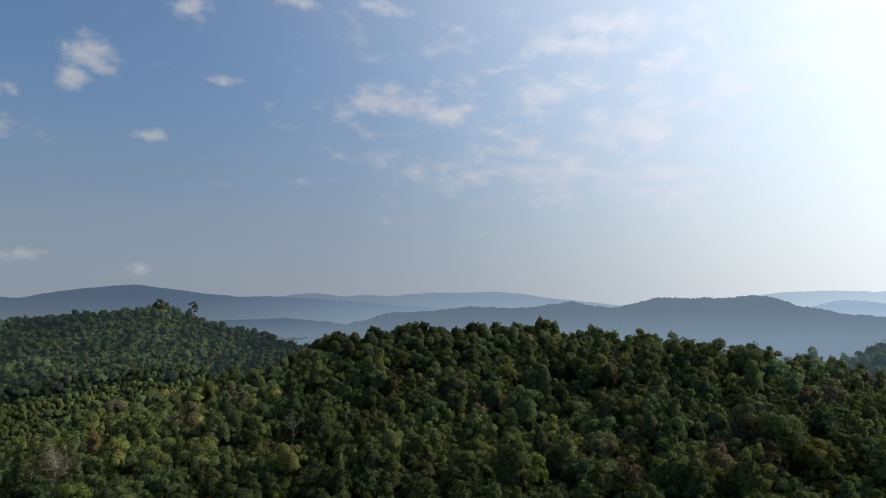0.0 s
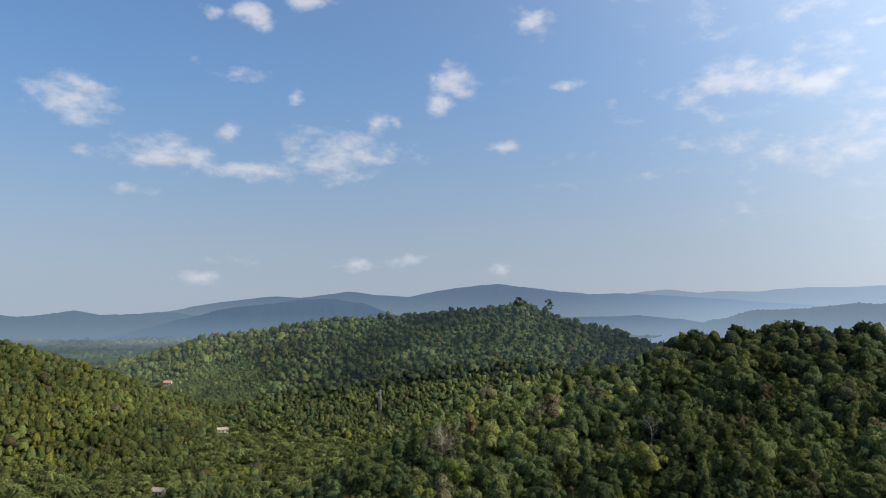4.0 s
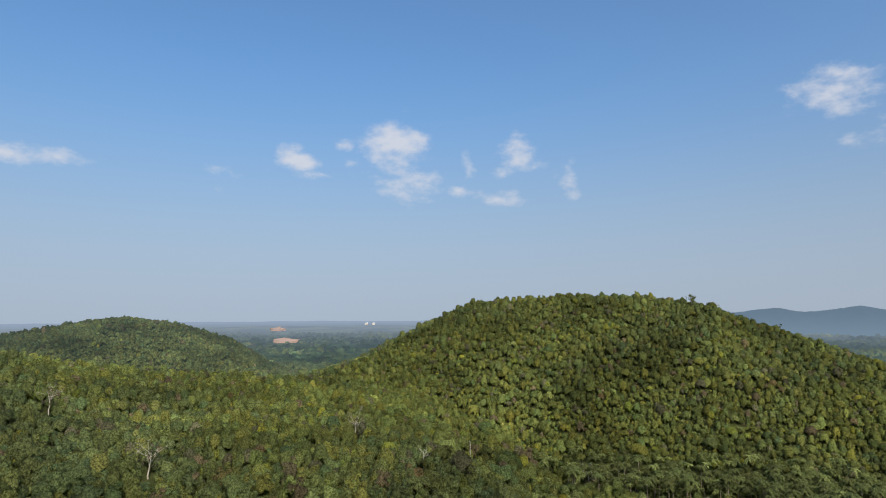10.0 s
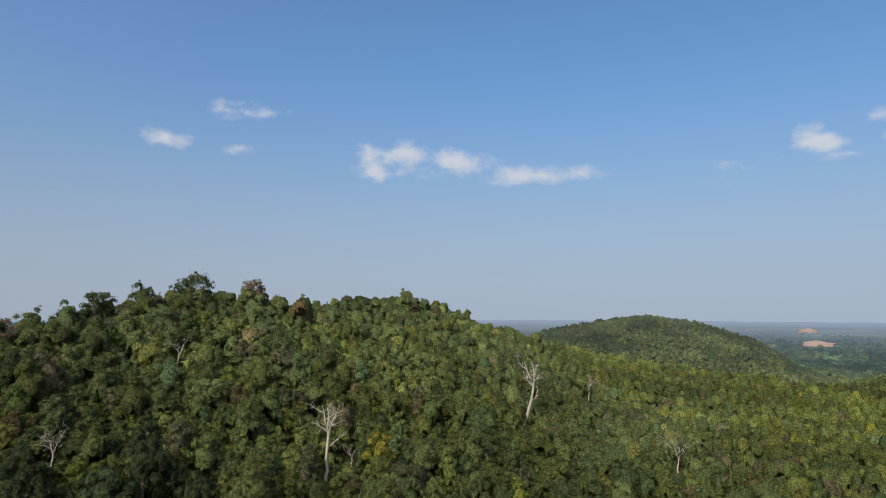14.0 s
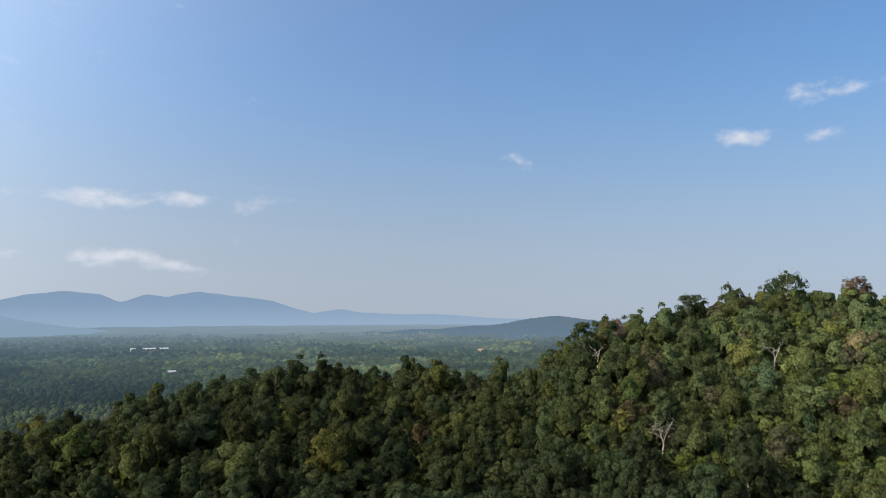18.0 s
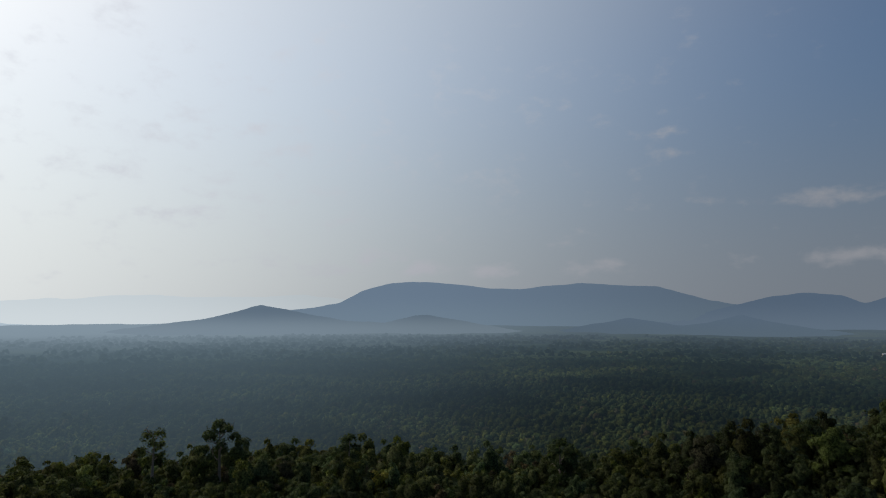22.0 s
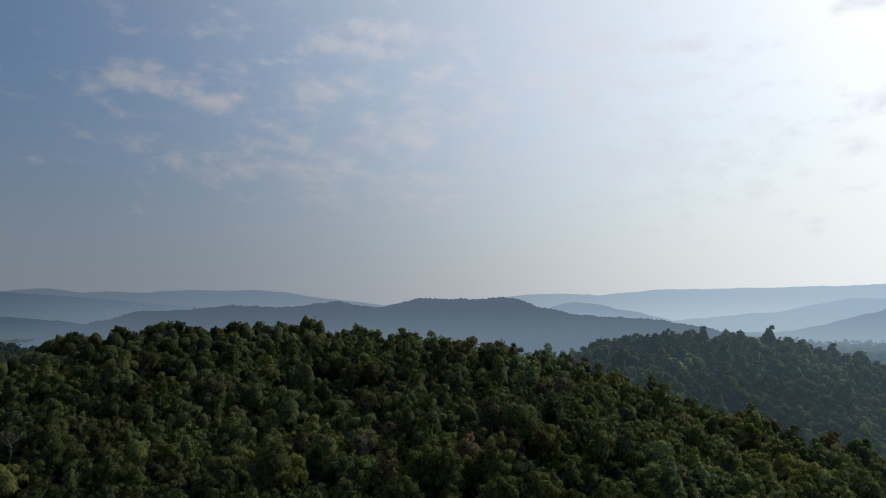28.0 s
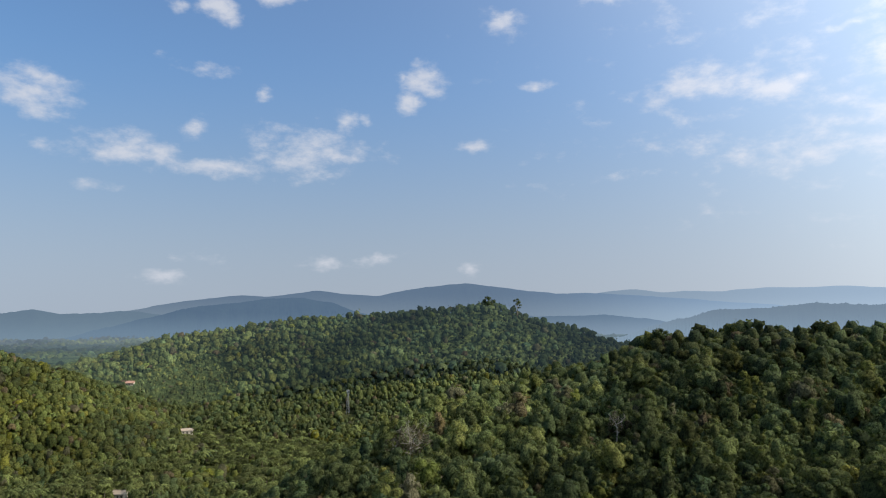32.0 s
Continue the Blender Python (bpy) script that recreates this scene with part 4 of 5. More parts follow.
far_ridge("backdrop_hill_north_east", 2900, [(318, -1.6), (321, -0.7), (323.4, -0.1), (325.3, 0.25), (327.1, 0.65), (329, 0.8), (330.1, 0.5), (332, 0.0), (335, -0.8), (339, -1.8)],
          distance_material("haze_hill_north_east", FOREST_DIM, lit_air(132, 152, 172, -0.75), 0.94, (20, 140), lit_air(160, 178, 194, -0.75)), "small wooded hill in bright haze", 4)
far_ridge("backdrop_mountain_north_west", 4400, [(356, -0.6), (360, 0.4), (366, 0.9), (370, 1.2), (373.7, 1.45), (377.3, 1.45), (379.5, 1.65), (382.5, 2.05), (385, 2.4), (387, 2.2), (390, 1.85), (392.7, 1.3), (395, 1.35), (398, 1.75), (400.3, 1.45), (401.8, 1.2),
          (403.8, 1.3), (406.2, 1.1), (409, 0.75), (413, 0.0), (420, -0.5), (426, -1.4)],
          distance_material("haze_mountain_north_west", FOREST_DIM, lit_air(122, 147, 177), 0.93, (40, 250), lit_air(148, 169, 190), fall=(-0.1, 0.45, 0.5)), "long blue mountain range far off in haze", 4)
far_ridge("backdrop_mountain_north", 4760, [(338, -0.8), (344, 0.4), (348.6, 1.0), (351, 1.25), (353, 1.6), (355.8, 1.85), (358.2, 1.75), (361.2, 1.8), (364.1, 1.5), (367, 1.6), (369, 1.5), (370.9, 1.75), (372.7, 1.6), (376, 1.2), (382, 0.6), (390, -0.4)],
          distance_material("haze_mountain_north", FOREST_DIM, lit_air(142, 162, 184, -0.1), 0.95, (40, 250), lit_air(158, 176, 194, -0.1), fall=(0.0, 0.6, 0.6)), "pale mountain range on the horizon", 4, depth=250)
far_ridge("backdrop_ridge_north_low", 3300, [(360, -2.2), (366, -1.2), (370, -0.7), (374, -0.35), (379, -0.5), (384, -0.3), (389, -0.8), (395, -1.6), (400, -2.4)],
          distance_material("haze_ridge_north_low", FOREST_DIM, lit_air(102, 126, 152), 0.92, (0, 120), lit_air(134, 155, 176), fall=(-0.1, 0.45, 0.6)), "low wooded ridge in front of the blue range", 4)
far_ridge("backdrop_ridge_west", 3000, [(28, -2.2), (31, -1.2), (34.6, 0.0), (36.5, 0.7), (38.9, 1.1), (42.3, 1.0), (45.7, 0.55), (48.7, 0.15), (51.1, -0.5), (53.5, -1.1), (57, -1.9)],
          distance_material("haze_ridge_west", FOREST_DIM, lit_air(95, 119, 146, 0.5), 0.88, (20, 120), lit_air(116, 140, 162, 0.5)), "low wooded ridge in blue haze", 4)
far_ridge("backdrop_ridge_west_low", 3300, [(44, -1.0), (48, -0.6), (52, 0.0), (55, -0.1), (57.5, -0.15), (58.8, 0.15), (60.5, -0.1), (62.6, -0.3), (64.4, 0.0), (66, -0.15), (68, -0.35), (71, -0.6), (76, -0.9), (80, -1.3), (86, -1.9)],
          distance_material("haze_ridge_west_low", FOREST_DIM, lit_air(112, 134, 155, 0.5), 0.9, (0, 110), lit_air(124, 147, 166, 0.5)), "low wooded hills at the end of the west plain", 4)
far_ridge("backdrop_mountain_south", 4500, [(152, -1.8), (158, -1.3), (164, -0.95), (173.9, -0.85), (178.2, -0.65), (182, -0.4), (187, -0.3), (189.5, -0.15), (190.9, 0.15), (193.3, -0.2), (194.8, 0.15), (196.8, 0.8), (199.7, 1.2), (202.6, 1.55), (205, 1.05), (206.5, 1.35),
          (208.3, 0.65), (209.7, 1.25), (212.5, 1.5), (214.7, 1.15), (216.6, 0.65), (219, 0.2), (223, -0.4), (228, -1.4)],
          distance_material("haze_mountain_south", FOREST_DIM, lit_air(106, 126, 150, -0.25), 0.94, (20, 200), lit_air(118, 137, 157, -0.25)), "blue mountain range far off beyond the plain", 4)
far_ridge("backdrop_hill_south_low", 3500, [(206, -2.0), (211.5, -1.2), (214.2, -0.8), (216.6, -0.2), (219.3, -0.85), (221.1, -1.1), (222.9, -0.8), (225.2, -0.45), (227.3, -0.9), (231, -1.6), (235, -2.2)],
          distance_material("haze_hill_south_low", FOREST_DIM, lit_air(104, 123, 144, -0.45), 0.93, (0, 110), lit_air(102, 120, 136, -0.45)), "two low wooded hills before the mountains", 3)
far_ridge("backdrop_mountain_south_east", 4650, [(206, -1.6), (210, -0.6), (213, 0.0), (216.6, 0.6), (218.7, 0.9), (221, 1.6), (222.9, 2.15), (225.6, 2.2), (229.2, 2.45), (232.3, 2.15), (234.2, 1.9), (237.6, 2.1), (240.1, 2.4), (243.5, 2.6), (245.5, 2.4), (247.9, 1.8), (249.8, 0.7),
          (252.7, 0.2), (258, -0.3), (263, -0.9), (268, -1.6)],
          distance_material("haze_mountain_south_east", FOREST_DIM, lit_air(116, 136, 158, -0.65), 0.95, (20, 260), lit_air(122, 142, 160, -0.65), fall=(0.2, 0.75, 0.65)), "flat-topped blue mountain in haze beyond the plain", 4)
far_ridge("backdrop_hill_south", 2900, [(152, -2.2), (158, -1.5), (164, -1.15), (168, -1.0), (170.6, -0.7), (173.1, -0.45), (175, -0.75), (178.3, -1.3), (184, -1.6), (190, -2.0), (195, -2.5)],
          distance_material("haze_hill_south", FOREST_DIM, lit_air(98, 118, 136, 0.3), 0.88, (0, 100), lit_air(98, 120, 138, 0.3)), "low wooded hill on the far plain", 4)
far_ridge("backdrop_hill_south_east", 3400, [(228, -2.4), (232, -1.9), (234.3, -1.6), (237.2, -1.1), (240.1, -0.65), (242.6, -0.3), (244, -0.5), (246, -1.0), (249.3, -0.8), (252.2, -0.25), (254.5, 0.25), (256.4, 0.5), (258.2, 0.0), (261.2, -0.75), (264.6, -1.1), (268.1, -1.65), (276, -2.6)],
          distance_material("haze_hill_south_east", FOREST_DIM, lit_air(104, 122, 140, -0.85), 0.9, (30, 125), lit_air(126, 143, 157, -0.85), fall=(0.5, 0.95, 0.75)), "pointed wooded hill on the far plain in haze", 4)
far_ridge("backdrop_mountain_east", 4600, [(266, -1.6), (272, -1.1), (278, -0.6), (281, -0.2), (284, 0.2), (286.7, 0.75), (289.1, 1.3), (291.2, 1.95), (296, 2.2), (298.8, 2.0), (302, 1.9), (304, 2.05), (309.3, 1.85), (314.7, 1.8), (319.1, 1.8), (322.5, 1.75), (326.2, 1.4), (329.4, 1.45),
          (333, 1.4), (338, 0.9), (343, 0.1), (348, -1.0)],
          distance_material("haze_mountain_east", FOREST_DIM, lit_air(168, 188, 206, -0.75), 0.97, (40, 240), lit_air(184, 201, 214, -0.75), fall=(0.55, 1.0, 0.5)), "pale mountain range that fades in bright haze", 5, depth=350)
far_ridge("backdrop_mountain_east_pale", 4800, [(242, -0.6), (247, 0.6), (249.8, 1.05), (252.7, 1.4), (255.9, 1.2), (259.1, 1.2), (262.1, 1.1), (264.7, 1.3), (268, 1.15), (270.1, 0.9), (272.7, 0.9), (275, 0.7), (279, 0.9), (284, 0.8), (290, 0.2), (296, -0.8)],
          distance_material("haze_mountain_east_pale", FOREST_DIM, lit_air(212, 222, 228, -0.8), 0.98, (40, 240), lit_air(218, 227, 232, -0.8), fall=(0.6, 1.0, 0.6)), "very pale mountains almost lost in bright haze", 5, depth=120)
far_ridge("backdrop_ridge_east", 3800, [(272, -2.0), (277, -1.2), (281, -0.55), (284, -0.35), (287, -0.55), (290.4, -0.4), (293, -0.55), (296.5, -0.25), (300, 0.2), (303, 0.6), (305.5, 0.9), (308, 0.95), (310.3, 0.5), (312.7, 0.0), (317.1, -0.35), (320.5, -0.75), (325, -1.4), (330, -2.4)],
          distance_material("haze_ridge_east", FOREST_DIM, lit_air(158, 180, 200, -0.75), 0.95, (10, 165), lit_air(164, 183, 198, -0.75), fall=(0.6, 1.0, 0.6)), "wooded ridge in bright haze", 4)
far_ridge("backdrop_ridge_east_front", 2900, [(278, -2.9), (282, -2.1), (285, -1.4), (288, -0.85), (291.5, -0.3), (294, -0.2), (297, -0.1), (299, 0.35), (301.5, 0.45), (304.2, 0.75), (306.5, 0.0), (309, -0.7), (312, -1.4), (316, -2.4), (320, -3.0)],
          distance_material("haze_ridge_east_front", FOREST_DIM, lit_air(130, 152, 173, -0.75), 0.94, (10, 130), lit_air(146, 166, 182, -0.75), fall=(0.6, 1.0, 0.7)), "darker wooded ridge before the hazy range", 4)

# ---------------------------------------------------------------- lone trees
def part(name, shape, mat, parent, label="", tint=None, smooth=True):
    """One mesh under a thing or under a part; shape is a pair of arrays or a mesh to share."""
    me = shape
    if not isinstance(shape, bpy.types.Mesh):
        v, t = shape
        tints = None if tint is None else np.column_stack([np.tile(np.array(tint), (len(v), 1)), v[:, 3]])
        me = mesh_from(name, v, t, [mat], tints, smooth=smooth, swell=None if tint is None else outward(v))
    ob = new(name, me)
    ob.parent = parent
    return tagged(ob, label)


def thing(name, place, turn, label, category, group="", size=1.0):
    ob = new(name)
    ob.empty_display_size = 0.5
    ob.matrix_basis = Matrix.Translation(place) @ Matrix.Rotation(turn, 4, "Z") @ Matrix.Scale(size, 4)
    return tagged(ob, label, category, group)


# the last kind is a green crown with shade put into its colour
LEAF_KINDS = [((0.078, 0.1, 0.039), "broadleaf tree with a dense dark green crown"),
              ((0.1, 0.118, 0.042), "broadleaf tree with a full olive green crown"),
              ((0.106, 0.121, 0.04), "broadleaf tree with a light yellow-green crown"),
              ((0.115, 0.096, 0.048), "broadleaf tree with a dry brownish crown"),
              ((0.047, 0.063, 0.028), "broadleaf tree with a crown coloured darker as shade")]
models = {}
x, y, sizes = SINGLE_TREES
z = land(x, y)
lights = light_leaf(x, y)
for i in range(len(x)):
    # trees round bearing 192 take the crown colour darkened for shade
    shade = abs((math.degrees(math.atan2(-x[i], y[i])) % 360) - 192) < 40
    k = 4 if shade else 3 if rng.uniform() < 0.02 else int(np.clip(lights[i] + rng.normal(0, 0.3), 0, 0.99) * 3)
    key = (k, int(rng.integers(0, 4)))
    size = float(sizes[i])
    m = Matrix.Translation((x[i], y[i], z[i])) @ Matrix.Rotation(rng.uniform(0, 6.28), 4, "Z") @ Matrix.Diagonal((size, size, size * rng.uniform(0.85, 1.2), 1))
    if key in models:
        copy_thing(models[key], m)
        continue
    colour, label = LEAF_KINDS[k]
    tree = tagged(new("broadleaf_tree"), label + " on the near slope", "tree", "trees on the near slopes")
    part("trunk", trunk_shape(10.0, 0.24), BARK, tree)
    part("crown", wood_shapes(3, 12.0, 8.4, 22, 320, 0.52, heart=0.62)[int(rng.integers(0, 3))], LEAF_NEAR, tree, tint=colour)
    models[key] = copy_thing(tree, m)
    for o in (*tree.children, tree):
        bpy.data.objects.remove(o)


def limb_shape(base, ang, rise, length, girth, twigs):
    """A crooked limb with forked twigs."""
    pieces, p, d = [], np.array(base, float), np.array((math.cos(ang) * math.cos(rise), math.sin(ang) * math.cos(rise), math.sin(rise)))
    pts = [p]
    for k in range(4):
        d = d + rng.normal(0, 0.22, 3) + np.array((0, 0, 0.13))
        d /= np.linalg.norm(d)
        p = p + d * length / 4
        pts.append(p)
    pieces.append(tube(pts, [girth, girth * 0.8, girth * 0.6, girth * 0.42, girth * 0.2], 5))
    for k in range(twigs):
        q = pts[int(rng.integers(1, 5))]
        e = d * 0.6 + rng.normal(0, 0.6, 3) + np.array((0, 0, 0.25))
        e /= np.linalg.norm(e)
        s = length * rng.uniform(0.25, 0.5)
        bend = rng.normal(0, 0.15, 3) * s
        pieces.append(tube([q, q + e * s * 0.5 + bend, q + e * s], [girth * 0.34, girth * 0.24, girth * 0.1], 4))
    return join(pieces)


def bare_tree(key, spread, label, limbs=7, twigs=5, mat=PALE_BARK, fork=0.5, name="bare_tree", haze=0.0, lean=0.03, leaders=2):
    """A leafless pale tree whose top is seen at that height angle: a crooked trunk that forks into leaders with limbs and twigs."""
    place, top = LONE[key]
    height = EYE + math.hypot(place.x, place.y) * math.tan(radians(top)) - place.z
    tree = thing(name, place, 0.0, label, "tree")
    g = height * 0.0145 + 0.08
    side = bearing(math.degrees(math.atan2(-place.x, place.y)) - 90)
    tilt = np.array((side.x, side.y)) * lean * height
    pts = [np.array((0.0, 0.0, -1.0)), np.array((0.0, 0.0, 0.8))]
    for q in (0.2, 0.45, 0.7, 1.0):
        bend = rng.normal(0, 0.012, 2) * height
        pts.append(np.array((tilt[0] * q + bend[0], tilt[1] * q + bend[1], height * fork * q)))
    part("trunk", tube(pts, [g * 1.6, g * 1.15, g, g * 0.92, g * 0.85, g * 0.75], 8), mat, tree)
    tops = []
    for i in range(leaders):
        ang = rng.uniform(0, 6.28) if leaders == 1 else i * 6.28 / leaders + rng.uniform(-0.5, 0.5)
        p, d = pts[-1], np.array((math.cos(ang) * 0.42, math.sin(ang) * 0.42, 1.0))
        run, line = height * (0.9 - fork) * rng.uniform(0.8, 1.0), [pts[-1] - np.array((0, 0, 0.4))]
        for k in range(4):
            d = d / np.linalg.norm(d)
            p = p + d * run / 4
            line.append(p)
            d = d + rng.normal(0, 0.2, 3)
        part("leader", tube(line, [g * 0.62, g * 0.52, g * 0.42, g * 0.3, g * 0.12], 6), mat, tree)
        tops += [(q, 0.55 - 0.1 * k) for k, q in enumerate(line[1:4])]
    tops += [(pts[4], 0.5), (pts[-1], 0.55)]
    for i in range(limbs):
        base, thick = tops[i % len(tops)]
        rise = rng.uniform(0.0, 0.8)
        part("limb", limb_shape(base, i * 2.4 + rng.uniform(0, 0.8), rise, spread * rng.uniform(0.4, 0.62), g * thick * 0.75, twigs + 4), mat, tree)
    if haze:
        part("crown", crown(height, spread * 0.9, 7, int(260 * haze), 0.6, 0.45, core=0.0), LEAF, tree, "thin grey-brown foliage", tint=(0.13, 0.115, 0.08))
    return tree


bare_tree("dead_white", 9, "tall dead tree with bleached white trunk and bare limbs", 11, 6, fork=0.52, leaders=3)
bare_tree("pale_tall", 10, "tall pale grey tree with bare crooked limbs", 9, 7, haze=0.6, lean=0.1, fork=0.55)
bare_tree("dead_small", 5, "small forked dead tree with white bark", 4, 3, fork=0.3)
bare_tree("half_bare", 13, "half-bare pale tree with wide low limbs", 6, 5, haze=0.5, fork=0.35)
bare_tree("dead_north", 6, "pale straight dead trunk with thin brown twigs on the slope", 7, 7, haze=0.5, fork=0.6, leaders=1)
bare_tree("umbrella", 13, "grey umbrella-shaped tree with bare twisted limbs", 14, 10, haze=3.4, fork=0.35)
bare_tree("valley_bare", 18, "bare white-limbed tree on the valley floor", 7, 6)
bare_tree("grove_edge", 9, "slender leafless tree at the edge of the palm grove", 5, 4)
bare_tree("broken", 7, "broken pale trunk among dark evergreen trees", 4, 4)
bare_tree("upright", 9, "half-bare pale tree with upright forked limbs", 6, 5, haze=0.4)
bare_tree("crest_thin", 6, "thin bleached dead tree on the crest", 4, 3)
bare_tree("crest_small", 6, "small bleached dead tree near the crest", 4, 3)
bare_tree("straw", 12, "dry straw-coloured tree with feathery twigs", 6, 9, haze=1.0)
bare_tree("dry_twigs", 9, "dry pale tree with thin bare twigs", 6, 8, haze=0.5)


def tall_tree(az, r, top, width, colour, label, low=0.45, lobes=14, tufts=420, leaf=0.9, open_crown=False):
    """A tree that stands above the rest: clear trunk, spread limbs, uneven crown."""
    place = ground_at(az, r)
    height = EYE + r * math.tan(radians(top)) - place.z
    tree = thing("tall_tree", place, rng.uniform(0, 6.28), label, "tree")
    g = height * 0.02 + 0.08
    part("trunk", tube([(0, 0, -1), (0, 0, 1), (0.3, 0.2, height * 0.5), (0.5, 0.2, height * 0.85)], [g * 1.5, g, g * 0.7, g * 0.25], 8), PALE_BARK if "pale" in label else BARK, tree)
    for i in range(5):
        part("limb", limb_shape((0.3, 0.2, height * (low + 0.07 * i)), i * 2.4, 0.6, width * 0.42, g * 0.45, 4), PALE_BARK if "pale" in label else BARK, tree)
    part("crown", crown(height, width, lobes, tufts, leaf, low, core=0.65 if open_crown else 0.86), LEAF, tree, tint=colour)
    return tree


DARK, OLIVE, RUST = (0.058, 0.076, 0.034), (0.09, 0.108, 0.042), (0.17, 0.115, 0.08)
tall_tree(259.1, 212, -8.7, 13, DARK, "tall spreading tree dark against the hazy plain", 0.5)
tall_tree(248.9, 214, -9.9, 10, DARK, "dense dark tree hung with climbers above the crest", 0.2)
tall_tree(264.2, 210, -9.0, 8, OLIVE, "thin umbrella tree above the crest", 0.6, 7, 200, open_crown=True)
tall_tree(231.0, 208, -10.2, 8, DARK, "dark round tree on the low crest", 0.35)
tall_tree(335.4, 252, -2.4, 11, DARK, "large round dark tree on the skyline of the ridge", 0.12)
tall_tree(339.8, 262, -2.2, 10, OLIVE, "flat-topped tree on the skyline of the ridge", 0.35, 10, 360)
tall_tree(347.2, 292, -1.1, 10, OLIVE, "broad tree on the skyline of the ridge", 0.2)
tall_tree(3.2, 338, -1.0, 10, OLIVE, "open-crowned tree on the skyline of the ridge", 0.5, 8, 350, open_crown=True)
tall_tree(9.0, 345, -1.5, 9, DARK, "dark tree with a flat crown on the ridge", 0.5)
tall_tree(154.6, 286, 2.9, 15, DARK, "large open-crowned tree with pale limbs on the crest", 0.5, 10, 500, open_crown=True)
tall_tree(150.2, 296, 2.4, 10, RUST, "tree with a reddish-brown crown on the crest", 0.55, 8, 350, open_crown=True)
tall_tree(161.9, 262, 1.3, 9, DARK, "tall dark tree on the shoulder of the hill", 0.4)
tall_tree(170.3, 236, -0.8, 11, DARK, "dense dark tree hung with climbers at the step of the ridge", 0.15)
tall_tree(167.6, 242, -0.7, 8, RUST, "tree with a thin brown crown on the ridge", 0.5, 7, 280, open_crown=True)
tall_tree(20.7, 786, 1.1, 10, DARK, "umbrella-shaped tree on the top of the wooded hill", 0.5, 8, 160, 0.9)
tall_tree(23.1, 790, 1.3, 17, DARK, "large dark tree on the top of the wooded hill", 0.05, 12, 200, 1.0)
tall_tree(70.6, 617, 1.15, 8, OLIVE, "tall thin tree on the brow of the green hill", 0.4, 6, 110, 0.9)
tall_tree(196.4, 228, -4.6, 11, DARK, "dark tree with an uneven crown on the shoulder", 0.35)
tall_tree(206.0, 222, -6.5, 12, DARK, "dark spreading tree at the end of the shoulder", 0.35)
tall_tree(212.5, 216, -8.4, 11, DARK, "dense dark tree at the foot of the shoulder", 0.25)

# ---------------------------------------------------------------- palms on the valley floor
x, y = spots(8.5, 385, 520)
k = palm_ground(x, y) & cleared(x, y) & in_sight(x, y)
x, y = x[k], y[k]
order = np.argsort(np.hypot(x, y))[:140]
palms = []
for i in order:
    place = Vector((x[i], y[i], float(land(x[i:i + 1], y[i:i + 1])[0])))
    size = float(rng.uniform(0.95, 1.3))
    m = Matrix.Translation(place) @ Matrix.Rotation(rng.uniform(0, 6.28), 4, "Z") @ Matrix.Scale(size, 4)
    if len(palms) < 4:
        h = rng.uniform(12, 15)
        palm = tagged(new("coconut_palm"), "coconut palm with a thin trunk and arching green fronds", "palm tree", "palms on the valley floor")
        palm.matrix_basis = m
        part("trunk", tube([(0.8, 0, -0.8), (0.5, 0, 1), (0.1, 0, h * 0.5), (0, 0, h)], [0.28, 0.2, 0.16, 0.13], 6), BARK, palm)
        part("crown", palm_crown(h, 16), LEAF_NEAR, palm, tint=(0.11, 0.13, 0.046))
        palms.append(palm)
    else:
        ob = copy_thing(palms[int(rng.integers(0, 4))], Matrix.Identity(4))
        ob.matrix_basis = m

# ---------------------------------------------------------------- houses, mast, pole
WALL_PAINT = plain_material("wall_paint", (0.4, 0.37, 0.31), 0.85, 0.4, 0.2)
TILE = plain_material("roof_tile", (0.38, 0.22, 0.16), 0.8, 0.8, 0.35)
PALE_ROOF = plain_material("pale_roof_sheet", (0.36, 0.29, 0.22), 0.6, 0.5, 0.3)
WHITE = plain_material("white_sheet", (0.42, 0.43, 0.45), 0.5, 0.2, 0.12)
DARK_WOOD = plain_material("dark_opening", (0.05, 0.045, 0.04), 0.6, 1.0)
STEEL = plain_material("painted_steel", (0.3, 0.3, 0.3), 0.5, 1.0, 0.15, 0.3)
EARTH = plain_material("red_earth", (0.28, 0.2, 0.165), 0.95, 0.05, 0.3)
FIELD = plain_material("dry_field", (0.1, 0.12, 0.055), 0.95, 0.05, 0.3)


def box(x0, x1, y0, y1, z0, z1):
    v = np.array([(x0, y0, z0), (x1, y0, z0), (x1, y1, z0), (x0, y1, z0), (x0, y0, z1), (x1, y0, z1), (x1, y1, z1), (x0, y1, z1)], float)
    t = np.array([(0, 2, 1), (0, 3, 2), (4, 5, 6), (4, 6, 7), (0, 1, 5), (0, 5, 4), (1, 2, 6), (1, 6, 5), (2, 3, 7), (2, 7, 6), (3, 0, 4), (3, 4, 7)])
    return v, t


def slab(a, b, c, d, thick):
    """A sloped sheet through four corners, with thickness downward."""
    top = np.array([a, b, c, d], float)
    v = np.concatenate([top, top - np.array((0, 0, thick))])
    t = np.array([(0, 1, 2), (0, 2, 3), (4, 6, 5), (4, 7, 6), (0, 4, 5), (0, 5, 1), (1, 5, 6), (1, 6, 2), (2, 6, 7), (2, 7, 3), (3, 7, 4), (3, 4, 0)])
    return v, t


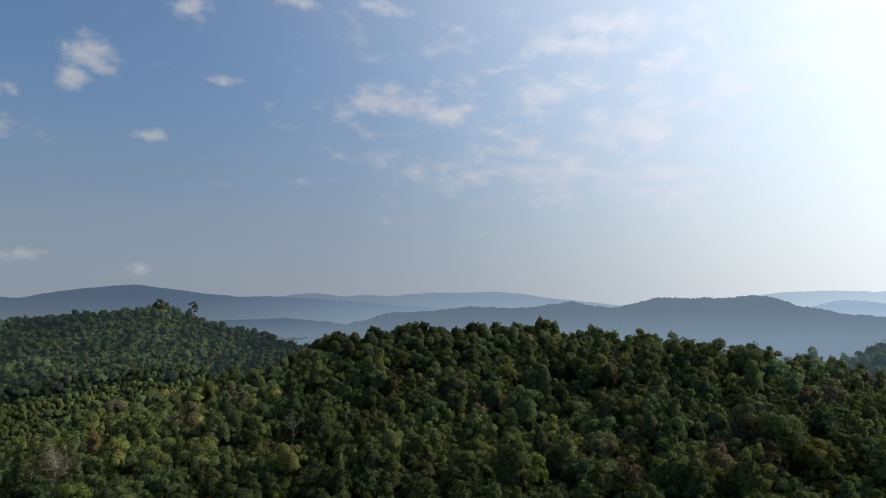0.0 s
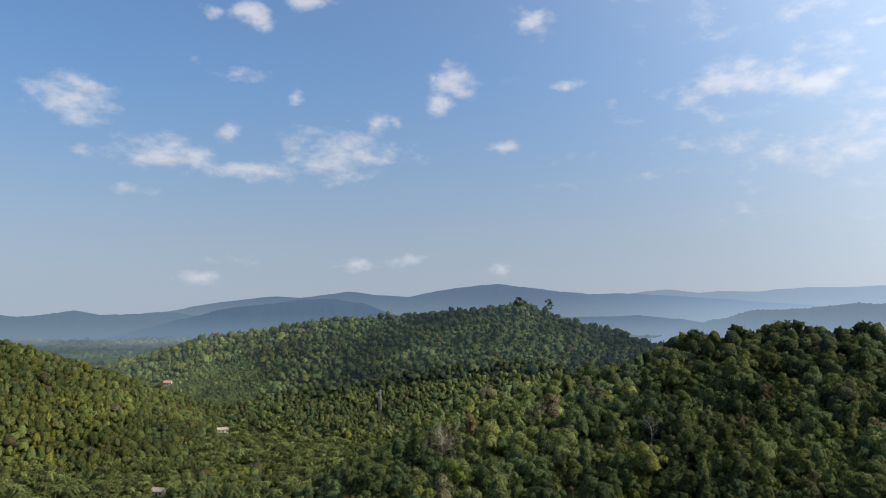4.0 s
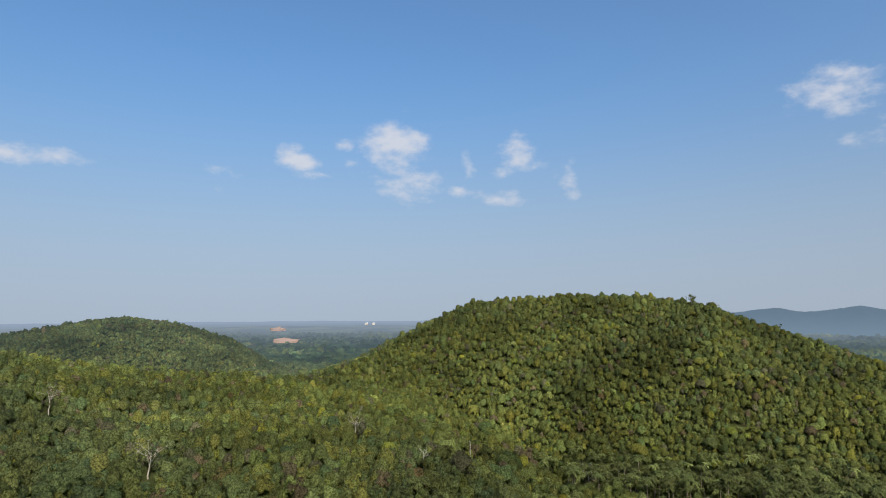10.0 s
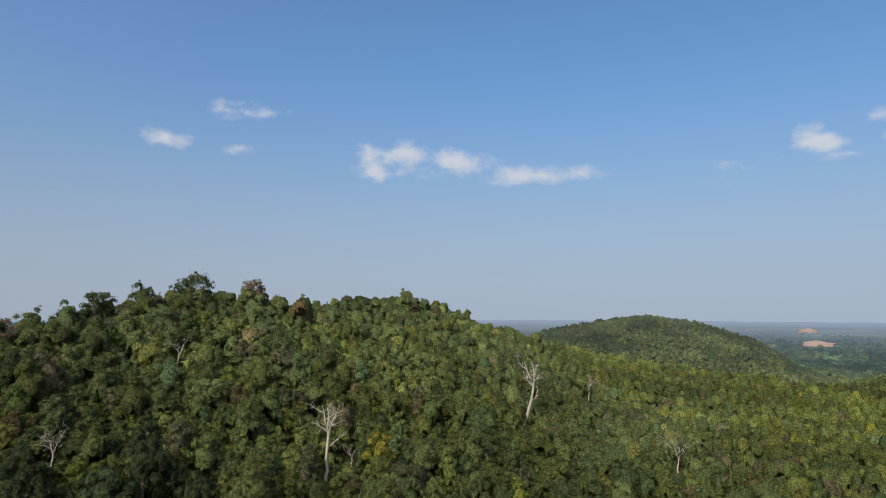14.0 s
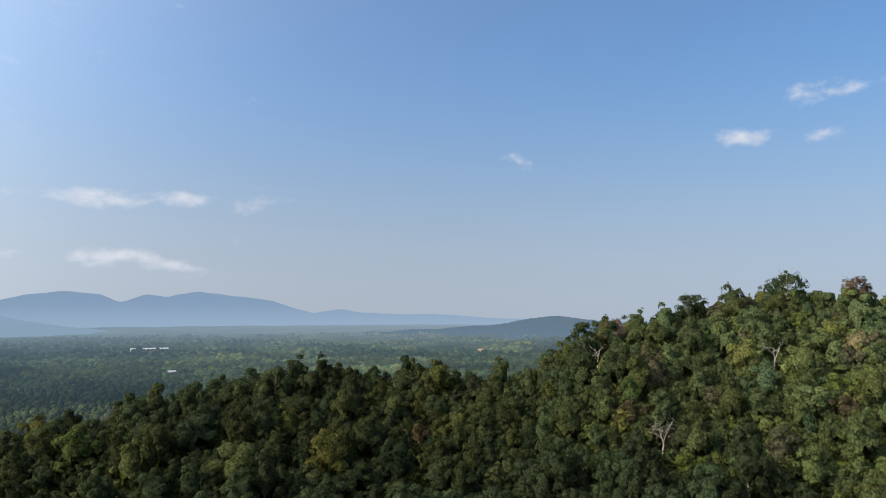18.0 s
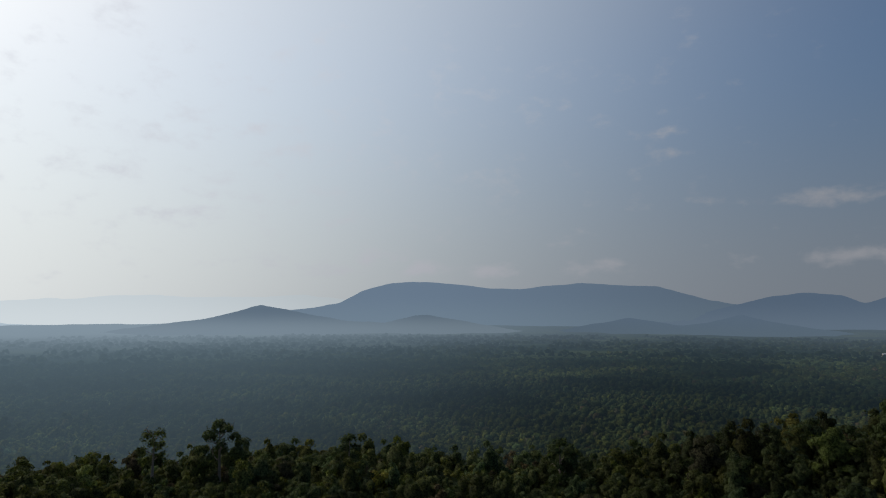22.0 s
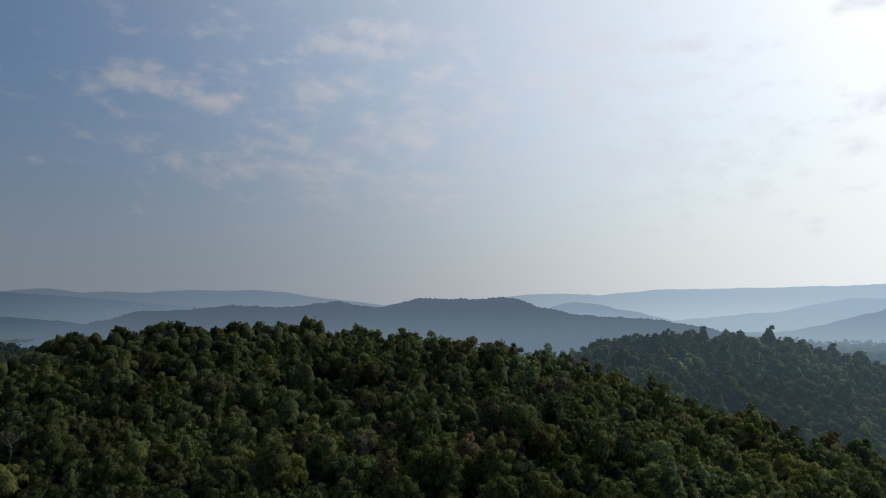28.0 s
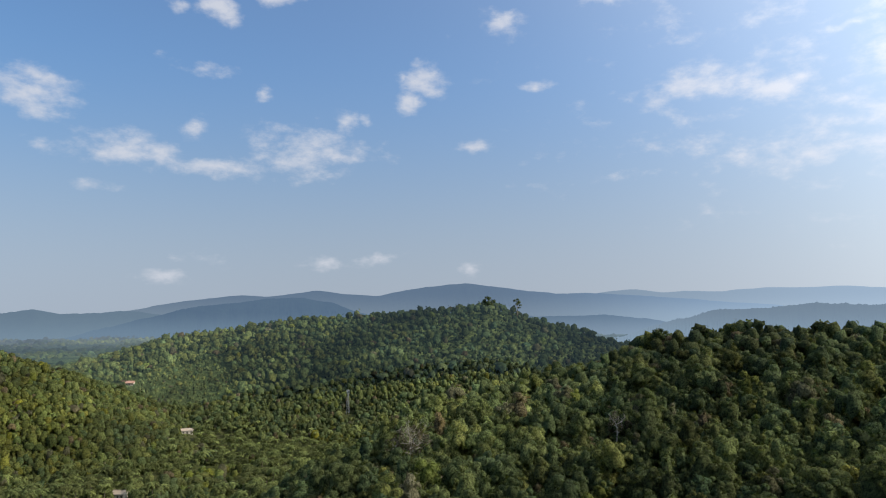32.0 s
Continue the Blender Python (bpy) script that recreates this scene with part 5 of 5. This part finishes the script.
def house(place, turn, w, d, h, rise, roof_mat, label, windows=3, name="house", category="house", group=""):
    """Walls, gables, a roof of two slopes with eaves, a door and windows with frames."""
    ob = thing(name, place, radians(turn), label, category, group)
    for shape in (box(-w / 2, w / 2, -d / 2, -d / 2 + 0.2, -1.5, h), box(-w / 2, w / 2, d / 2 - 0.2, d / 2, -1.5, h),
                  box(-w / 2, -w / 2 + 0.2, -d / 2 + 0.2, d / 2 - 0.2, -1.5, h), box(w / 2 - 0.2, w / 2, -d / 2 + 0.2, d / 2 - 0.2, -1.5, h)):
        part("wall", shape, WALL_PAINT, ob, smooth=False)
    for sx in (-1, 1):
        x0 = sx * (w / 2 - 0.1)
        v = np.array([(x0 - 0.1, -d / 2, h), (x0 - 0.1, d / 2, h), (x0 - 0.1, 0, h + rise), (x0 + 0.1, -d / 2, h), (x0 + 0.1, d / 2, h), (x0 + 0.1, 0, h + rise)], float)
        part("gable", (v, np.array([(0, 2, 1), (3, 4, 5), (0, 1, 4), (0, 4, 3), (1, 2, 5), (1, 5, 4), (2, 0, 3), (2, 3, 5)])), WALL_PAINT, ob, smooth=False)
    e, k = 0.6, rise / (d / 2)
    for sy in (-1, 1):
        y0 = sy * (d / 2 + e)
        roof = part("roof", slab((-w / 2 - e, y0, h - e * k + 0.15), (w / 2 + e, y0, h - e * k + 0.15), (w / 2 + e, 0, h + rise + 0.15), (-w / 2 - e, 0, h + rise + 0.15), 0.12), roof_mat, ob, smooth=False)
    part("ridge_cap", box(-w / 2 - e, w / 2 + e, -0.2, 0.2, h + rise + 0.1, h + rise + 0.25), roof_mat, ob, smooth=False)
    part("door", box(-0.5, 0.5, -d / 2 - 0.05, -d / 2 + 0.02, 0, 2.05), DARK_WOOD, ob, "dark wooden door", smooth=False)
    for i in range(windows):
        cx = -w / 2 + w * (i + 0.5) / windows
        if abs(cx) > 0.9:
            win = part("window", box(cx - 0.5, cx + 0.5, -d / 2 - 0.04, -d / 2 + 0.02, 0.95, 2.05), DARK_WOOD, ob, smooth=False)
            part("sill", box(cx - 0.6, cx + 0.6, -d / 2 - 0.14, -d / 2 - 0.045, 0.85, 0.93), WALL_PAINT, win, smooth=False)
    return ob


def face_middle(place):
    return math.degrees(math.atan2(-place.y, -place.x)) + 90


house(RED_HOUSE, face_middle(RED_HOUSE) + 25, 8, 6, 4.5, 1.8, TILE, "small house with a pale orange tiled roof among palms", 4)
house(CREAM_HOUSE, face_middle(CREAM_HOUSE) - 30, 7, 5, 3, 1.4, PALE_ROOF, "small cream house with a pale roof in the palm grove")
house(PALE_HOUSE, face_middle(PALE_HOUSE) + 10, 9, 5, 3, 1.3, PALE_ROOF, "low house with a pale brown roof on the valley floor")
house(SLOPE_HOUSE, face_middle(SLOPE_HOUSE) - 15, 7.5, 5.5, 2.8, 1.7, TILE, "house with a pinkish tiled roof below the wooded hill", 5)
house(WHITE_HOUSE, face_middle(WHITE_HOUSE) + 20, 12, 8, 6, 2.5, WHITE, "white house alone in the woods of the plain", 4)
house(RIDGE_HOUSE, face_middle(RIDGE_HOUSE), 14, 9, 6, 3, TILE, "pale house with a tiled roof on the plain", 5)
for i, (off, w) in enumerate(((-22, 30), (14, 38), (48, 16))):
    side = bearing(205.8 + 90)
    house(WHITE_HALLS + side * off, face_middle(WHITE_HALLS) + 8 * i, w, 14, 7, 2.5, WHITE, "long white hall with a white sheet roof on the plain", 6, "hall", "building", "white halls on the plain")
for i, off in enumerate((-22, 18)):
    house(FAR_HALLS + bearing(97.6 + 90) * off, face_middle(FAR_HALLS), 16, 14, 9, 3, WHITE, "bright white hall far off on the plain", 5, "hall", "building", "far white halls")

for spot, mat, label, sx, sy, name in ((RED_EARTH[0], EARTH, "bare patch of orange earth on the far plain", 40, 70, "earth_clearing"),
                                       (RED_EARTH[1], EARTH, "long strip of bare reddish earth on the plain", 44, 30, "earth_clearing"),
                                       (PALE_FIELDS[0], FIELD, "pale dry field on the plain", 45, 40, "field"),):
    out_way = Vector((spot.x, spot.y, 0)).normalized()
    side = Vector((-out_way.y, out_way.x, 0))
    ring = [(0.0, 0.0)] + [((0.75 + 0.25 * math.sin(5 * a + spot.x)) * math.cos(a), (0.8 + 0.2 * math.sin(3 * a + spot.y)) * math.sin(a)) for a in np.linspace(0, 2 * math.pi, 40, endpoint=False)]
    px = np.array([spot.x + side.x * sx * u + out_way.x * sy * v for u, v in ring])
    py = np.array([spot.y + side.y * sx * u + out_way.y * sy * v for u, v in ring])
    rise = np.array([0.5 + 0.5 * v for u, v in ring]) * (14.0 if mat is EARTH else 5.0)
    V = np.stack([px, py, land(px, py) + 1.2 + rise], 1)
    low = V[1:] - np.array((0, 0, 20))
    n = len(V) - 1
    T = [(0, 1 + i, 1 + (i + 1) % n) for i in range(n)] + [(1 + i, n + 1 + i, n + 1 + (i + 1) % n) for i in range(n)] + [(1 + i, n + 1 + (i + 1) % n, 1 + (i + 1) % n) for i in range(n)]
    tagged(new(name, mesh_from(name, np.concatenate([V, low]), np.array(T), [mat])), label, "clearing", kind="structure")


def strut(a, b, r):
    return tube([a, b], [r, r], 4)


mast = thing("radio_mast", MAST, 0.3, "slim grey steel lattice mast above the valley trees", "mast")
top_h, foot_w, top_w = 21.0, 1.2, 0.5


def leg_at(i, h):
    w = foot_w + (top_w - foot_w) * h / top_h
    return ((1, -1, -1, 1)[i] * w, (1, 1, -1, -1)[i] * w, h)


for i in range(4):
    part("leg", strut(leg_at(i, -1), leg_at(i, top_h), 0.14), STEEL, mast)
for k in range(10):
    h0, h1 = top_h * k / 10, top_h * (k + 1) / 10
    for i in range(4):
        part("brace", strut(leg_at(i, h0), leg_at((i + 1) % 4, h1), 0.07), STEEL, mast)
        part("ring_bar", strut(leg_at(i, h1), leg_at((i + 1) % 4, h1), 0.06), STEEL, mast)
for i in range(3):
    a = i * 2.094
    part("antenna_panel", (box(-0.2, 0.2, -0.08, 0.08, top_h - 3, top_h - 0.4)[0] + np.array((1.3 * math.cos(a), 1.3 * math.sin(a), 0)), box(0, 1, 0, 1, 0, 1)[1]), WHITE, mast, "white antenna panel", smooth=False)
part("spike", strut((0, 0, top_h - 1), (0, 0, top_h + 3), 0.06), STEEL, mast)

pole = thing("utility_pole", POLE, 0.4, "pale concrete utility pole with a short crossarm", "pole")
part("shaft", tube([(0, 0, -1), (0, 0, 12)], [0.22, 0.13], 8), WALL_PAINT, pole)
part("crossarm", box(-0.9, 0.9, -0.06, 0.06, 11.2, 11.4), STEEL, pole, smooth=False)
for q in (-0.75, 0.75):
    part("insulator", (box(-0.06, 0.06, -0.06, 0.06, 11.4, 11.7)[0] + np.array((q, 0, 0)), box(0, 1, 0, 1, 0, 1)[1]), WHITE, pole, smooth=False)
